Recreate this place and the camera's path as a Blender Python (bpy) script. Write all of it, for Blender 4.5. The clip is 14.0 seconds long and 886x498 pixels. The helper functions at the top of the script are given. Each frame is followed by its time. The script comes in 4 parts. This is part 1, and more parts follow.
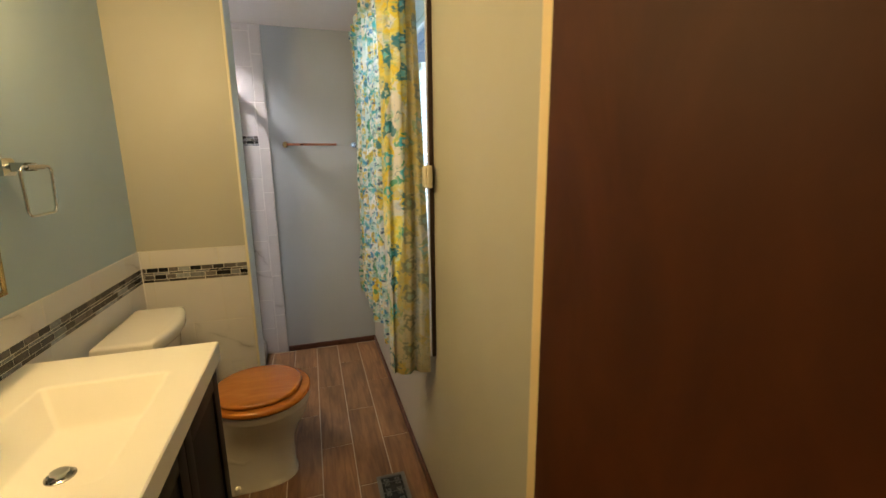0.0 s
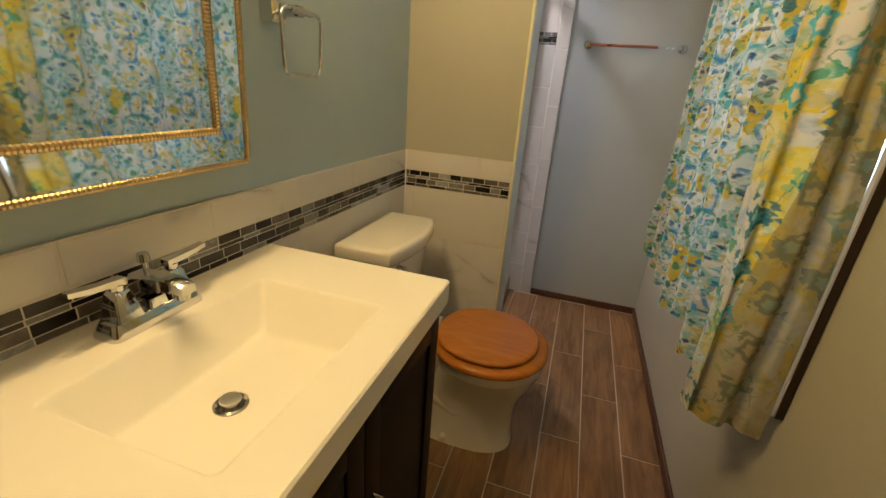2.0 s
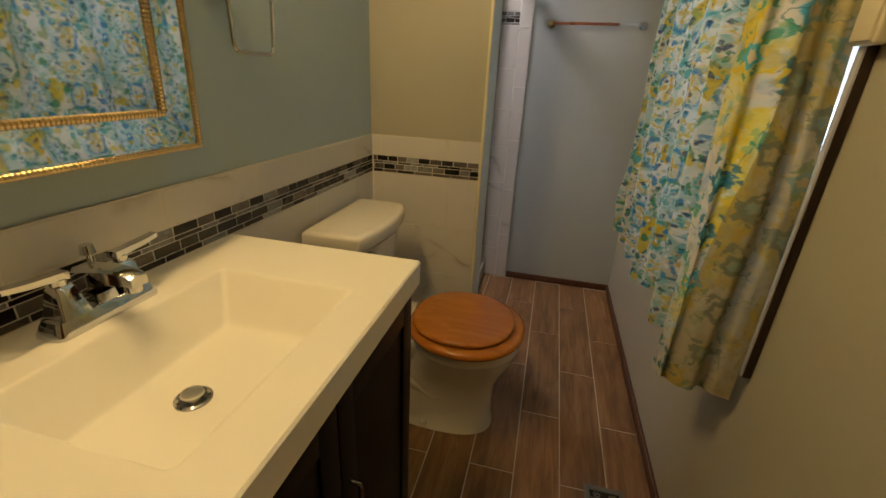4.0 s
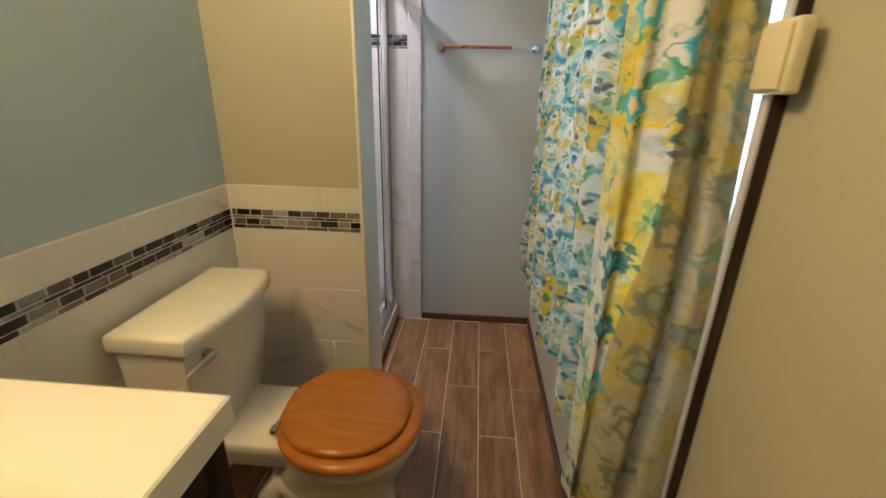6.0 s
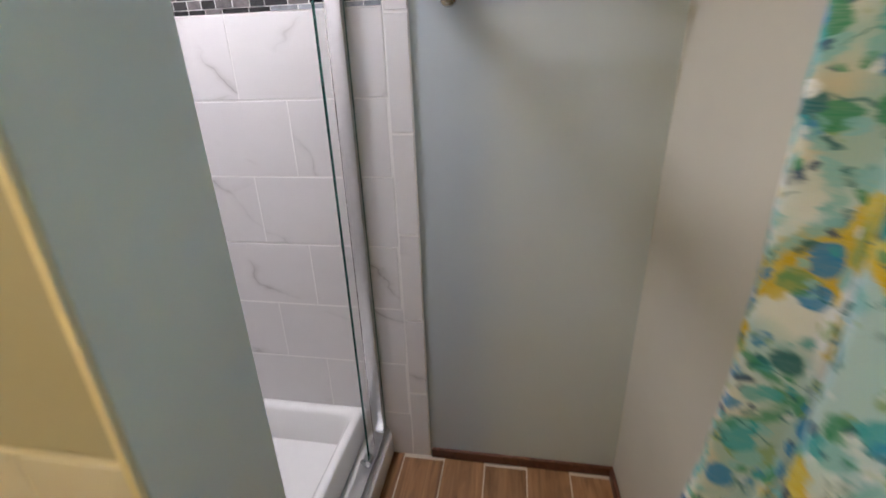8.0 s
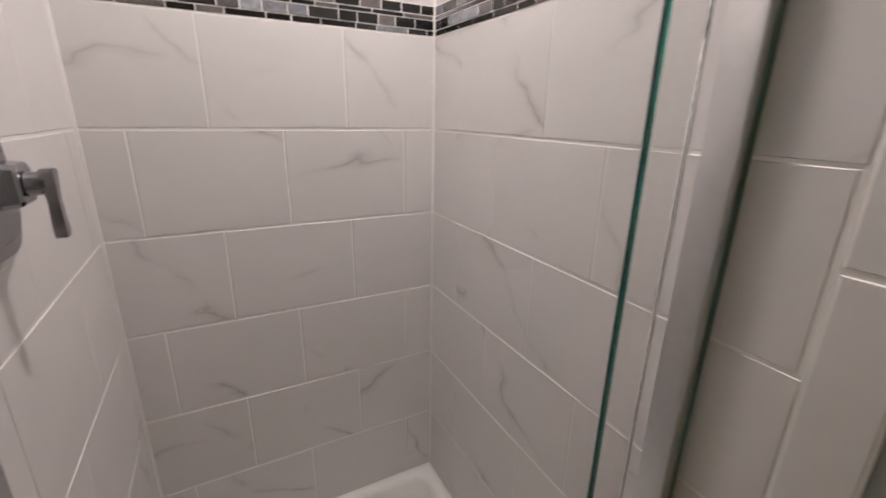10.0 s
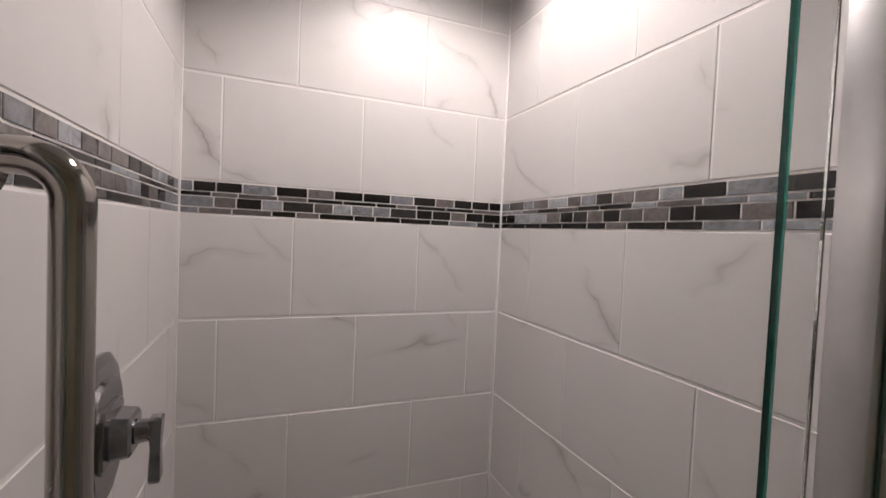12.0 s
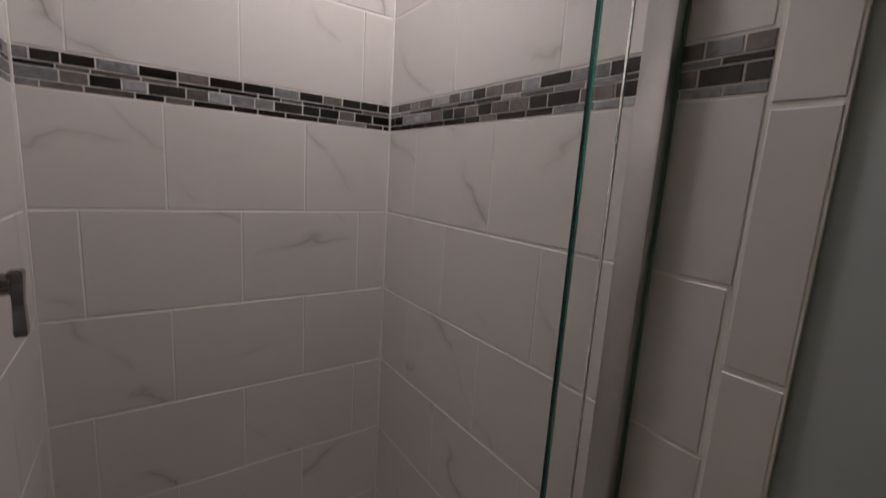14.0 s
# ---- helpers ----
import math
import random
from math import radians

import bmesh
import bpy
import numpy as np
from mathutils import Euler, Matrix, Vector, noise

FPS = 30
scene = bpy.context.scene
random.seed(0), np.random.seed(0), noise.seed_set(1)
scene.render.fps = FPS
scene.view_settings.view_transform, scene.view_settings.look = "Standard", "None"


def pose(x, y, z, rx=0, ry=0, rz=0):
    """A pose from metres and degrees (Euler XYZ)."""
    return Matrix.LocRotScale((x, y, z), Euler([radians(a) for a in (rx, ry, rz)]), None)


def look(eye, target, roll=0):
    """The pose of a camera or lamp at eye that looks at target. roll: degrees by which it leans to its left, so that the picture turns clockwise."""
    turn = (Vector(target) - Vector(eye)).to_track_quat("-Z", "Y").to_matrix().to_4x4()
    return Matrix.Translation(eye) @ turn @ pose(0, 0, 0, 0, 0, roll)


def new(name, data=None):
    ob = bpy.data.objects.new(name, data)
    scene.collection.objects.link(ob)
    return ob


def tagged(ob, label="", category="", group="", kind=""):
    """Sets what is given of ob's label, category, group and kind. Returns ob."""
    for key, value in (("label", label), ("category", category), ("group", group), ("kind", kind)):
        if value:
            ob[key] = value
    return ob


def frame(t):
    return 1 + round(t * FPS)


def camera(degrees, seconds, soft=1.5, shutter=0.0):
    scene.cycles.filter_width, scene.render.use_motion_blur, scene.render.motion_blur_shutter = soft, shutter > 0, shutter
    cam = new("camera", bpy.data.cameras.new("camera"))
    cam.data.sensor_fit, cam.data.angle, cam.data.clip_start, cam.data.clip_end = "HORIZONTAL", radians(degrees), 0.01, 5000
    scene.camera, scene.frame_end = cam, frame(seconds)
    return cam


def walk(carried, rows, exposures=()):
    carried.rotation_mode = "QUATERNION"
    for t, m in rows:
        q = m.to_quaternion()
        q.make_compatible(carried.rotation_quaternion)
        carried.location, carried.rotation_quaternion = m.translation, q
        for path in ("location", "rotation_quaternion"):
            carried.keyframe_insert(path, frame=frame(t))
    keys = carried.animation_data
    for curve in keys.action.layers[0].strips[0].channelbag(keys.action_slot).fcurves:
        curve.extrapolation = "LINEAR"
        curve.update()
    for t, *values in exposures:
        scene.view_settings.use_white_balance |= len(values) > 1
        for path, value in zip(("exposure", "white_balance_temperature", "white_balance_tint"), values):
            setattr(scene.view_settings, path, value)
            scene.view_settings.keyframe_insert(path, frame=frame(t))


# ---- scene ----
cam = camera(92.3, 14.0, shutter=0.35)
PATH = [
    (0, (0.789, -2.285, 1.411), (1.366, -0.414, 1.003), -0.6),
    (0.5, (0.774, -2.128, 1.401), (1.249, -0.225, 1.009), 0.2),
    (1, (0.744, -2.002, 1.372), (1.072, -0.065, 0.997), 2.8),
    (1.5, (0.754, -1.838, 1.304), (0.653, 0.078, 0.741), 3.8),
    (2, (0.713, -1.721, 1.275), (0.177, 0.066, 0.556), 4.3),
    (4.5, (0.74, -1.707, 1.244), (0.426, 0.107, 0.464), 1.3),
    (5, (0.761, -1.718, 1.25), (0.689, 0.108, 0.436), 1.9),
    (5.5, (0.785, -1.614, 1.262), (0.714, 0.236, 0.504), 1.1),
    (6, (0.852, -1.381, 1.31), (0.71, 0.493, 0.627), 1.2),
    (6.5, (0.853, -1.137, 1.317), (0.775, 0.706, 0.545), -0.3),
    (7, (0.842, -0.854, 1.343), (0.84, 0.983, 0.553), -0.2),
    (9.5, (0.714, 0.381, 1.345), (-0.712, 1.683, 0.821), -0.3),
    (10, (0.642, 0.425, 1.338), (-1.044, 1.316, 0.733), 1.1),
    (10.5, (0.596, 0.385, 1.35), (-1.148, 1.139, 0.724), 2.9),
    (11, (0.588, 0.377, 1.422), (-1.232, 1.147, 1.111), 2.4),
    (11.5, (0.592, 0.371, 1.473), (-1.253, 1.127, 1.311), 2.9),
    (12, (0.599, 0.38, 1.497), (-1.258, 1.12, 1.429), 2.5),
    (12.5, (0.61, 0.382, 1.519), (-1.19, 1.25, 1.442), 3.7),
    (13, (0.653, 0.417, 1.491), (-1.074, 1.422, 1.393), 2.5),
    (13.5, (0.669, 0.411, 1.46), (-1.002, 1.494, 1.28), 2.1),
    (14, (0.678, 0.382, 1.406), (-0.932, 1.521, 1.073), 3.7),
]
walk(cam, [(t, look(eye, target, roll)) for t, eye, target, roll in PATH],
     [(0.0, -0.14, 6200, 10), (0.5, 0.08, 6200, 10), (1.0, 0.16, 6200, 10), (1.5, 0.0, 6250, 10), (2.0, -0.24, 6300, 10), (4.5, -0.68, 6500, 10), (5.0, -0.46, 6500, 10), (6.0, 0.03, 5900, 10), (6.5, 0.08, 5700, 10), (7.0, 0.26, 5350, 10), (9.5, -0.58, 6400, 10), (10.5, -0.76, 6450, 11), (11.0, -0.88, 6450, 11),
      (11.5, -1.0, 6450, 11), (12.0, -1.28, 6450, 11), (12.5, -1.62, 6400, 11), (13.0, -1.92, 6400, 11), (13.5, -2.0, 6400, 11), (14.0, -1.95, 6450, 11)])
# ---- light and exposure ----
world = bpy.data.worlds.new("sky_world")
scene.world = world
world.use_nodes = True
sky = world.node_tree.nodes.new("ShaderNodeTexSky")
sky.sky_type, sky.sun_disc = "NISHITA", False
sky.sun_elevation, sky.sun_rotation = radians(40), radians(200)
world.node_tree.links.new(sky.outputs[0], world.node_tree.nodes["Background"].inputs[0])
world.node_tree.nodes["Background"].inputs[1].default_value = 0.1


def lamp(name, kind, at, power, colour, size=0.05, aim=None):
    data = bpy.data.lights.new(name, kind)
    data.energy, data.color = power, colour
    if kind == "AREA":
        data.shape = "RECTANGLE"
        data.size, data.size_y = size
    else:
        data.shadow_soft_size = size
    ob = new(name, data)
    ob.matrix_world = look(at, aim) if aim else pose(*at)
    return ob


WARM = (1.0, 0.665, 0.265)
for y in (-1.40, -1.235, -1.07):
    lamp("vanity_bulb", "POINT", (0.112, y, 1.95), 13.2, WARM, 0.06)
downlight = lamp("shower_lamp", "SPOT", (-0.02, 0.70, 2.276), 98.0, (1.0, 0.885, 0.85), 0.075, (-0.02, 0.7001, 0.0))
downlight.data.spot_size, downlight.data.spot_blend = radians(136), 0.5
lamp("window_daylight", "AREA", (1.275, -0.34, 1.37), 20.0, (0.60, 0.82, 1.0), (0.86, 1.2), (0.0, -0.34, 1.2))


# ---- materials ----
class Nodes:
    """A short way to write node trees."""

    def __init__(self, name):
        self.mat = bpy.data.materials.new(name)
        self.mat.use_nodes = True
        self.tree = self.mat.node_tree
        self.bsdf = self.tree.nodes["Principled BSDF"]

    def add(self, kind, *ins, **settings):
        n = self.tree.nodes.new("ShaderNode" + kind)
        for key, value in settings.items():
            if key == "op":
                n.operation = value
            elif key == "ramp":
                n.color_ramp.interpolation = settings.get("style", "LINEAR")
                while len(n.color_ramp.elements) < len(value):
                    n.color_ramp.elements.new(0.5)
                for e, (p, c) in zip(n.color_ramp.elements, value):
                    e.position, e.color = p, (*c, 1) if len(c) == 3 else c
            elif key == "mix":
                n.data_type, n.blend_type = "RGBA", value
            elif key != "style":
                n.inputs[key].default_value = value
        for k, v in enumerate(ins):
            if v is not None:
                self.put(n.inputs[k], v)
        return n

    def put(self, socket, v):
        if hasattr(v, "outputs"):
            v = v.outputs[0]
        if isinstance(v, bpy.types.NodeSocket):
            self.tree.links.new(v, socket)
        else:
            socket.default_value = v

    def math(self, op, a, b=0.0, c=0.0):
        return self.add("Math", a, b, c, op=op)

    def mixed(self, fac, a, b, style="MIX"):
        n = self.tree.nodes.new("ShaderNodeMix")
        n.data_type, n.blend_type = "RGBA", style
        for k, v in ((0, fac), (6, a), (7, b)):
            if isinstance(v, tuple):
                v = (*v, 1)
            self.put(n.inputs[k], v)
        return n.outputs[2]

    def coords(self, scale=(1, 1, 1), shift_by_piece=False, uv=False):
        tc = self.add("TexCoord").outputs["UV" if uv else "Object"]
        if shift_by_piece:
            r = self.add("ObjectInfo").outputs["Random"]
            far = self.math("MULTIPLY", r, 97.0)
            tc = self.add("VectorMath", tc, self.add("CombineXYZ", far, self.math("MULTIPLY", r, 53.0), far), op="ADD").outputs[0]
        return self.add("VectorMath", tc, scale, op="MULTIPLY").outputs[0]

    def noise(self, at, scale, detail=4.0, rough=0.55, distort=0.0):
        return self.add("TexNoise", at, Scale=scale, Detail=detail, Roughness=rough, Distortion=distort)

    def bump(self, height, strength, distance=0.002):
        b = self.add("Bump", Strength=strength, Distance=distance)
        self.put(b.inputs["Height"], height)
        self.put(self.bsdf.inputs["Normal"], b)

    def set(self, **values):
        for key, v in values.items():
            self.put(self.bsdf.inputs[key.replace("_", " ")], (*v, 1) if isinstance(v, tuple) and len(v) == 3 else v)
        return self.mat


def paint(name, colour, rough=0.5, vary=0.06, bump=0.12):
    n = Nodes(name)
    at = n.coords()
    big, fine = n.noise(at, 2.2, 3), n.noise(at, 260.0, 3)
    dark = tuple(c * (1 - vary) for c in colour)
    light = tuple(min(1, c * (1 + vary)) for c in colour)
    col = n.mixed(big, dark, light)
    n.bump(fine, bump, 0.0012)
    smear = n.add("MapRange", n.noise(at, 7.0, 5))
    smear.inputs[3].default_value, smear.inputs[4].default_value = rough - 0.08, rough + 0.08
    return n.set(Base_Color=col, Roughness=smear)


def plain(name, colour, rough=0.4, metal=0.0, vary=0.05, scale=30.0):
    n = Nodes(name)
    at = n.coords()
    fac = n.noise(at, scale, 3)
    col = n.mixed(fac, tuple(c * (1 - vary) for c in colour), tuple(min(1, c * (1 + vary)) for c in colour))
    r = n.add("MapRange", n.noise(at, scale * 0.3, 4))
    r.inputs[3].default_value, r.inputs[4].default_value = max(0.0, rough - 0.05), rough + 0.05
    return n.set(Base_Color=col, Roughness=r, Metallic=metal)


def marble_tile():
    n = Nodes("marble_look_tile")
    at = n.coords((1.0, 1.6, 1.0), shift_by_piece=True)
    # long slanting veins that waver and fork
    axes = n.add("SeparateXYZ", at)
    slant = n.math("ADD", n.math("MULTIPLY", axes.outputs[0], 5.0), n.math("MULTIPLY", axes.outputs[1], 3.4))
    drift = n.math("ADD", n.math("MULTIPLY", n.noise(at, 2.0, 2, 0.5), 3.0), n.math("MULTIPLY", n.noise(at, 12.0, 3, 0.55), 0.38))
    line = n.math("ABSOLUTE", n.math("SINE", n.math("ADD", slant, drift)))
    vein = n.add("ValToRGB", line, ramp=[(0.0, (1, 1, 1)), (0.018, (0.45, 0.45, 0.45)), (0.10, (0.10, 0.10, 0.10)), (0.24, (0, 0, 0))])
    where = n.add("ValToRGB", n.noise(at, 4.5, 2), ramp=[(0.46, (0, 0, 0)), (0.67, (1, 1, 1))])
    across = n.math("SUBTRACT", n.math("MULTIPLY", axes.outputs[0], 3.1), n.math("MULTIPLY", axes.outputs[1], 4.2))
    other = n.math("ABSOLUTE", n.math("SINE", n.math("ADD", across, n.math("MULTIPLY", n.noise(at, 3.1, 3, 0.55), 2.6))))
    faint = n.add("ValToRGB", other, ramp=[(0.0, (0.75, 0.75, 0.75)), (0.05, (0.28, 0.28, 0.28)), (0.20, (0, 0, 0))])
    there = n.add("ValToRGB", n.noise(at, 3.4, 2), ramp=[(0.54, (0, 0, 0)), (0.70, (1, 1, 1))])
    veins = n.math("MAXIMUM", n.math("MULTIPLY", vein, where), n.math("MULTIPLY", faint, there))
    soft = n.add("ValToRGB", n.noise(at, 3.0, 4, 0.6, 0.4), ramp=[(0.35, (0, 0, 0)), (0.75, (1, 1, 1))])
    base = n.mixed(n.math("MULTIPLY", soft, 0.5), (0.66, 0.64, 0.63), (0.59, 0.57, 0.565))
    col = n.mixed(n.math("MULTIPLY", veins, 0.88), base, (0.27, 0.25, 0.24))
    n.bump(n.noise(at, 35.0, 2), 0.05, 0.002)
    return n.set(Base_Color=col, Roughness=0.36)


def mosaic():
    n = Nodes("glass_and_slate_mosaic")
    r = n.add("ObjectInfo").outputs["Random"]
    at = n.coords((60, 60, 220), shift_by_piece=True)
    kind = n.add("ValToRGB", r, style="CONSTANT", ramp=[(0.0, (0.010, 0.009, 0.009)), (0.38, (0.15, 0.135, 0.13)), (0.55, (0.21, 0.217, 0.235)),
                                                       (0.72, (0.10, 0.092, 0.088)), (0.84, (0.31, 0.325, 0.35)), (0.93, (0.03, 0.028, 0.028))])
    streak = n.add("ValToRGB", n.noise(at, 1.0, 5, 0.65, 0.8), ramp=[(0.3, (0.62, 0.62, 0.62)), (0.7, (1.35, 1.35, 1.35))])
    n.bump(n.noise(at, 0.8, 4), 0.18, 0.0015)
    return n.set(Base_Color=n.mixed(1.0, kind, streak, "MULTIPLY"), Roughness=0.24)


def wood_plank():
    n = Nodes("wood_look_porcelain")
    at = n.coords((16, 1.3, 4), shift_by_piece=True)
    grain = n.noise(at, 2.2, 7, 0.62, 1.1)
    fine = n.noise(n.coords((190, 7, 4), shift_by_piece=True), 1.0, 4)
    knots = n.noise(n.coords((7, 2.0, 2), shift_by_piece=True), 1.6, 3, 0.5, 0.8)
    col = n.add("ValToRGB", grain, ramp=[(0.28, (0.118, 0.056, 0.021)), (0.48, (0.262, 0.136, 0.054)), (0.72, (0.37, 0.215, 0.098))])
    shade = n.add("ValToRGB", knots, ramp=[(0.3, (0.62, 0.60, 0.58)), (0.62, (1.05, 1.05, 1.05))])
    col = n.mixed(1.0, col, shade, "MULTIPLY")
    col = n.mixed(n.math("MULTIPLY", fine, 0.35), col, (0.11, 0.066, 0.045))
    tone = n.add("ValToRGB", n.add("ObjectInfo").outputs["Random"], ramp=[(0.0, (0.80, 0.80, 0.82)), (1.0, (1.12, 1.08, 1.04))])
    n.bump(fine, 0.12, 0.001)
    return n.set(Base_Color=n.mixed(1.0, col, tone, "MULTIPLY"), Roughness=0.36)


def varnished_wood(name, dark, light, rough, along=(2, 26, 26), bump=0.04, gloss=0.5):
    n = Nodes(name)
    at = n.coords(along)
    grain = n.noise(at, 1.6, 6, 0.6, 1.3)
    fine = n.noise(n.coords(tuple(5 * a for a in along)), 1.5, 3)
    col = n.add("ValToRGB", grain, ramp=[(0.3, dark), (0.7, light)])
    col = n.mixed(n.math("MULTIPLY", fine, 0.3), col, dark)
    n.bump(fine, bump, 0.001)
    return n.set(Base_Color=col, Roughness=rough, Specular_IOR_Level=gloss)


def curtain_cloth(name, reverse=0.0):
    n = Nodes(name)
    uv = n.coords(uv=True)
    CREAM, WHITE, YELLOW, LEMON, AQUA, TURQ, BLUE, NAVY, TEAL, GREEN, LIME = ((0.57, 0.49, 0.335), (0.77, 0.80, 0.83), (0.60, 0.42, 0.015), (0.62, 0.50, 0.09), (0.27, 0.53, 0.57), (0.06, 0.38, 0.46),
                                                                              (0.03, 0.235, 0.54), (0.022, 0.065, 0.17), (0.018, 0.14, 0.17), (0.05, 0.27, 0.14), (0.26, 0.38, 0.12))

    def scaled(v, *by):
        return n.add("VectorMath", v, by, op="MULTIPLY").outputs[0]

    def above(value, edge, soft=0.02):
        return n.add("MapRange", value, edge - soft, edge + soft).outputs[0]

    def both(a, b):
        return n.math("MULTIPLY", a, b)

    def less(a):
        return n.math("SUBTRACT", 1.0, a)

    def between(value, lo, hi, soft):
        return both(above(value, lo, soft), less(above(value, hi, soft)))

    # ragged edges across the threads, with a slow waver
    comb = n.add("VectorMath", n.noise(scaled(uv, 22, 190, 1), 1.0, 2, 0.6).outputs["Color"], (0.5, 0.5, 0.5), op="SUBTRACT").outputs[0]
    slow = n.add("VectorMath", n.noise(uv, 9.0, 2, 0.5).outputs["Color"], (0.5, 0.5, 0.5), op="SUBTRACT").outputs[0]
    p = n.add("VectorMath", uv, scaled(comb, 0.009, 0.003, 0), op="ADD").outputs[0]
    p = n.add("VectorMath", p, scaled(slow, 0.04, 0.05, 0), op="ADD").outputs[0]
    p = scaled(p, 1.6, 1.6, 1)
    along = n.add("SeparateXYZ", uv)
    sep = n.add("SeparateXYZ", p)
    U, V = sep.outputs[0], sep.outputs[1]
    streak = n.noise(scaled(p, 40, 300, 1), 1.0, 2)
    brushed = n.math("ADD", 0.72, n.math("MULTIPLY", streak, 0.5))

    def lay(fac, amount, colour):
        nonlocal col
        strength = both(n.math("MULTIPLY", fac, amount), brushed)
        strength.use_clamp = True
        col = n.mixed(strength, col, colour)

    def lattice(du, dv, ou, ov):
        """Half-drop cells: offsets from the middle in metres, distance, angle, and a number of the cell's own."""
        a = n.math("DIVIDE", n.math("ADD", U, ou), du)
        column = n.math("FLOOR", a)
        b = n.math("ADD", n.math("DIVIDE", n.math("ADD", V, ov), dv), n.math("MULTIPLY", n.math("MODULO", column, 2.0), 0.5))
        row = n.math("FLOOR", b)
        x = n.math("MULTIPLY", n.math("SUBTRACT", n.math("FRACT", a), 0.5), du)
        y = n.math("MULTIPLY", n.math("SUBTRACT", n.math("FRACT", b), 0.5), dv)
        r = n.math("SQRT", n.math("ADD", both(x, x), both(y, y)))
        own = n.add("TexWhiteNoise", n.add("CombineXYZ", column, row, 0.7).outputs[0]).outputs["Value"]
        return x, y, r, n.math("ARCTAN2", y, x), own

    def spokes(ang, count, turn, edge):
        return above(n.math("COSINE", n.math("ADD", n.math("MULTIPLY", ang, count), turn)), edge, 0.12)

    near = less(above(along.outputs[0], 0.285, 0.03))
    foot = less(above(n.math("ADD", along.outputs[1], n.math("MULTIPLY", n.noise(uv, 7.0, 2), 0.5)), 0.62, 0.10))
    col = n.mixed(above(n.noise(uv, 5.0, 2), 0.42, 0.12), CREAM, WHITE)
    # near end takes the cream ground, kept dark for the shade there
    col = n.mixed(n.math("MAXIMUM", n.math("MULTIPLY", near, 0.85), n.math("MULTIPLY", foot, 0.45)), col, CREAM)
    col = n.mixed(n.math("MULTIPLY", above(n.noise(scaled(p, 1, 0.6, 1), 8.0, 2), 0.49, 0.05), n.math("SUBTRACT", 0.6, n.math("MULTIPLY", near, 0.45))), col, AQUA)
    # yellow and lime grounds
    yellow = above(n.math("ADD", n.noise(scaled(p, 1.0, 0.55, 1.0), 9.0, 3, 0.5), n.math("MULTIPLY", near, n.math("ADD", 0.04, n.math("MULTIPLY", along.outputs[1], 0.10)))), 0.578, 0.012)
    lay(yellow, 1.0, n.mixed(above(n.noise(p, 16.0, 2), 0.52, 0.05), YELLOW, LEMON))
    lay(above(n.noise(scaled(p, 1, 0.7, 1), 21.0, 2), 0.62, 0.015), 0.75, LIME)
    far = less(n.math("MULTIPLY", near, 0.75))
    def scatter(scale, share, size, seed, inks, amount):
        """Small brush dabs, each cell of one ink."""
        spot = n.add("TexVoronoi", n.add("VectorMath", scaled(p, 1, 0.7, 1), (seed, seed, 0), op="ADD").outputs[0], Scale=scale)
        pick = n.add("SeparateXYZ", spot.outputs["Color"])
        ink = n.add("ValToRGB", pick.outputs[0], style="CONSTANT", ramp=inks)
        lay(both(both(less(above(spot.outputs["Distance"], size, 0.05)), above(pick.outputs[1], share, 0.01)), far), amount, ink.outputs[0])

    scatter(26.0, 0.26, 0.43, 1.3, [(0.0, TURQ), (0.22, BLUE), (0.40, TEAL), (0.50, LEMON), (0.62, AQUA), (0.86, GREEN)], 0.92)
    worn = above(n.noise(scaled(p, 30, 44, 1), 1.0, 3, 0.6), 0.42, 0.10)
    far = both(far, worn)
    # round flower heads
    x, y, r, ang, own = lattice(0.25, 0.34, 0.06, 0.05)
    turn = n.math("MULTIPLY", own, 6.28)
    clear = both(less(above(r, 0.088, 0.010)), far)
    lay(clear, 0.85, n.mixed(own, WHITE, (0.60, 0.66, 0.66)))
    lay(both(less(above(r, 0.015, 0.002)), far), 0.9, TURQ)
    petal = n.math("MULTIPLY", r, n.math("ADD", 1.0, n.math("MULTIPLY", n.math("COSINE", n.math("ADD", n.math("MULTIPLY", ang, 8.0), turn)), 0.22)))
    lay(both(between(petal, 0.021, 0.040, 0.003), far), 0.95, n.mixed(above(own, 0.6, 0.01), LEMON, AQUA))
    lay(both(both(between(r, 0.046, 0.072, 0.003), spokes(ang, 6.0, turn, 0.35)), far), 0.85, n.mixed(above(own, 0.45, 0.01), AQUA, BLUE))
    lay(both(both(between(r, 0.055, 0.077, 0.003), spokes(ang, 5.0, n.math("ADD", turn, 1.5), 0.80)), far), 0.95, NAVY)
    lay(both(between(r, 0.090, 0.104, 0.003), far), 0.85, n.mixed(above(own, 0.5, 0.01), AQUA, GREEN))
    lay(both(both(between(r, 0.103, 0.112, 0.002), spokes(ang, 14.0, turn, 0.0)), far), 0.9, TEAL)
    # tall pods between them, blue outside with a yellow cross
    x, y, r, ang, own = lattice(0.25, 0.34, 0.06, 0.22)
    tall = n.math("SQRT", n.math("ADD", both(x, x), n.math("MULTIPLY", both(y, y), 0.36)))
    lay(both(less(above(tall, 0.036, 0.003)), far), 0.8, n.mixed(own, WHITE, YELLOW))
    lay(both(between(tall, 0.034, 0.046, 0.003), far), 0.9, n.mixed(above(own, 0.5, 0.01), BLUE, TURQ))
    lay(both(both(less(above(n.math("ABSOLUTE", x), 0.006, 0.002)), less(above(tall, 0.03, 0.004))), far), 0.95, YELLOW)
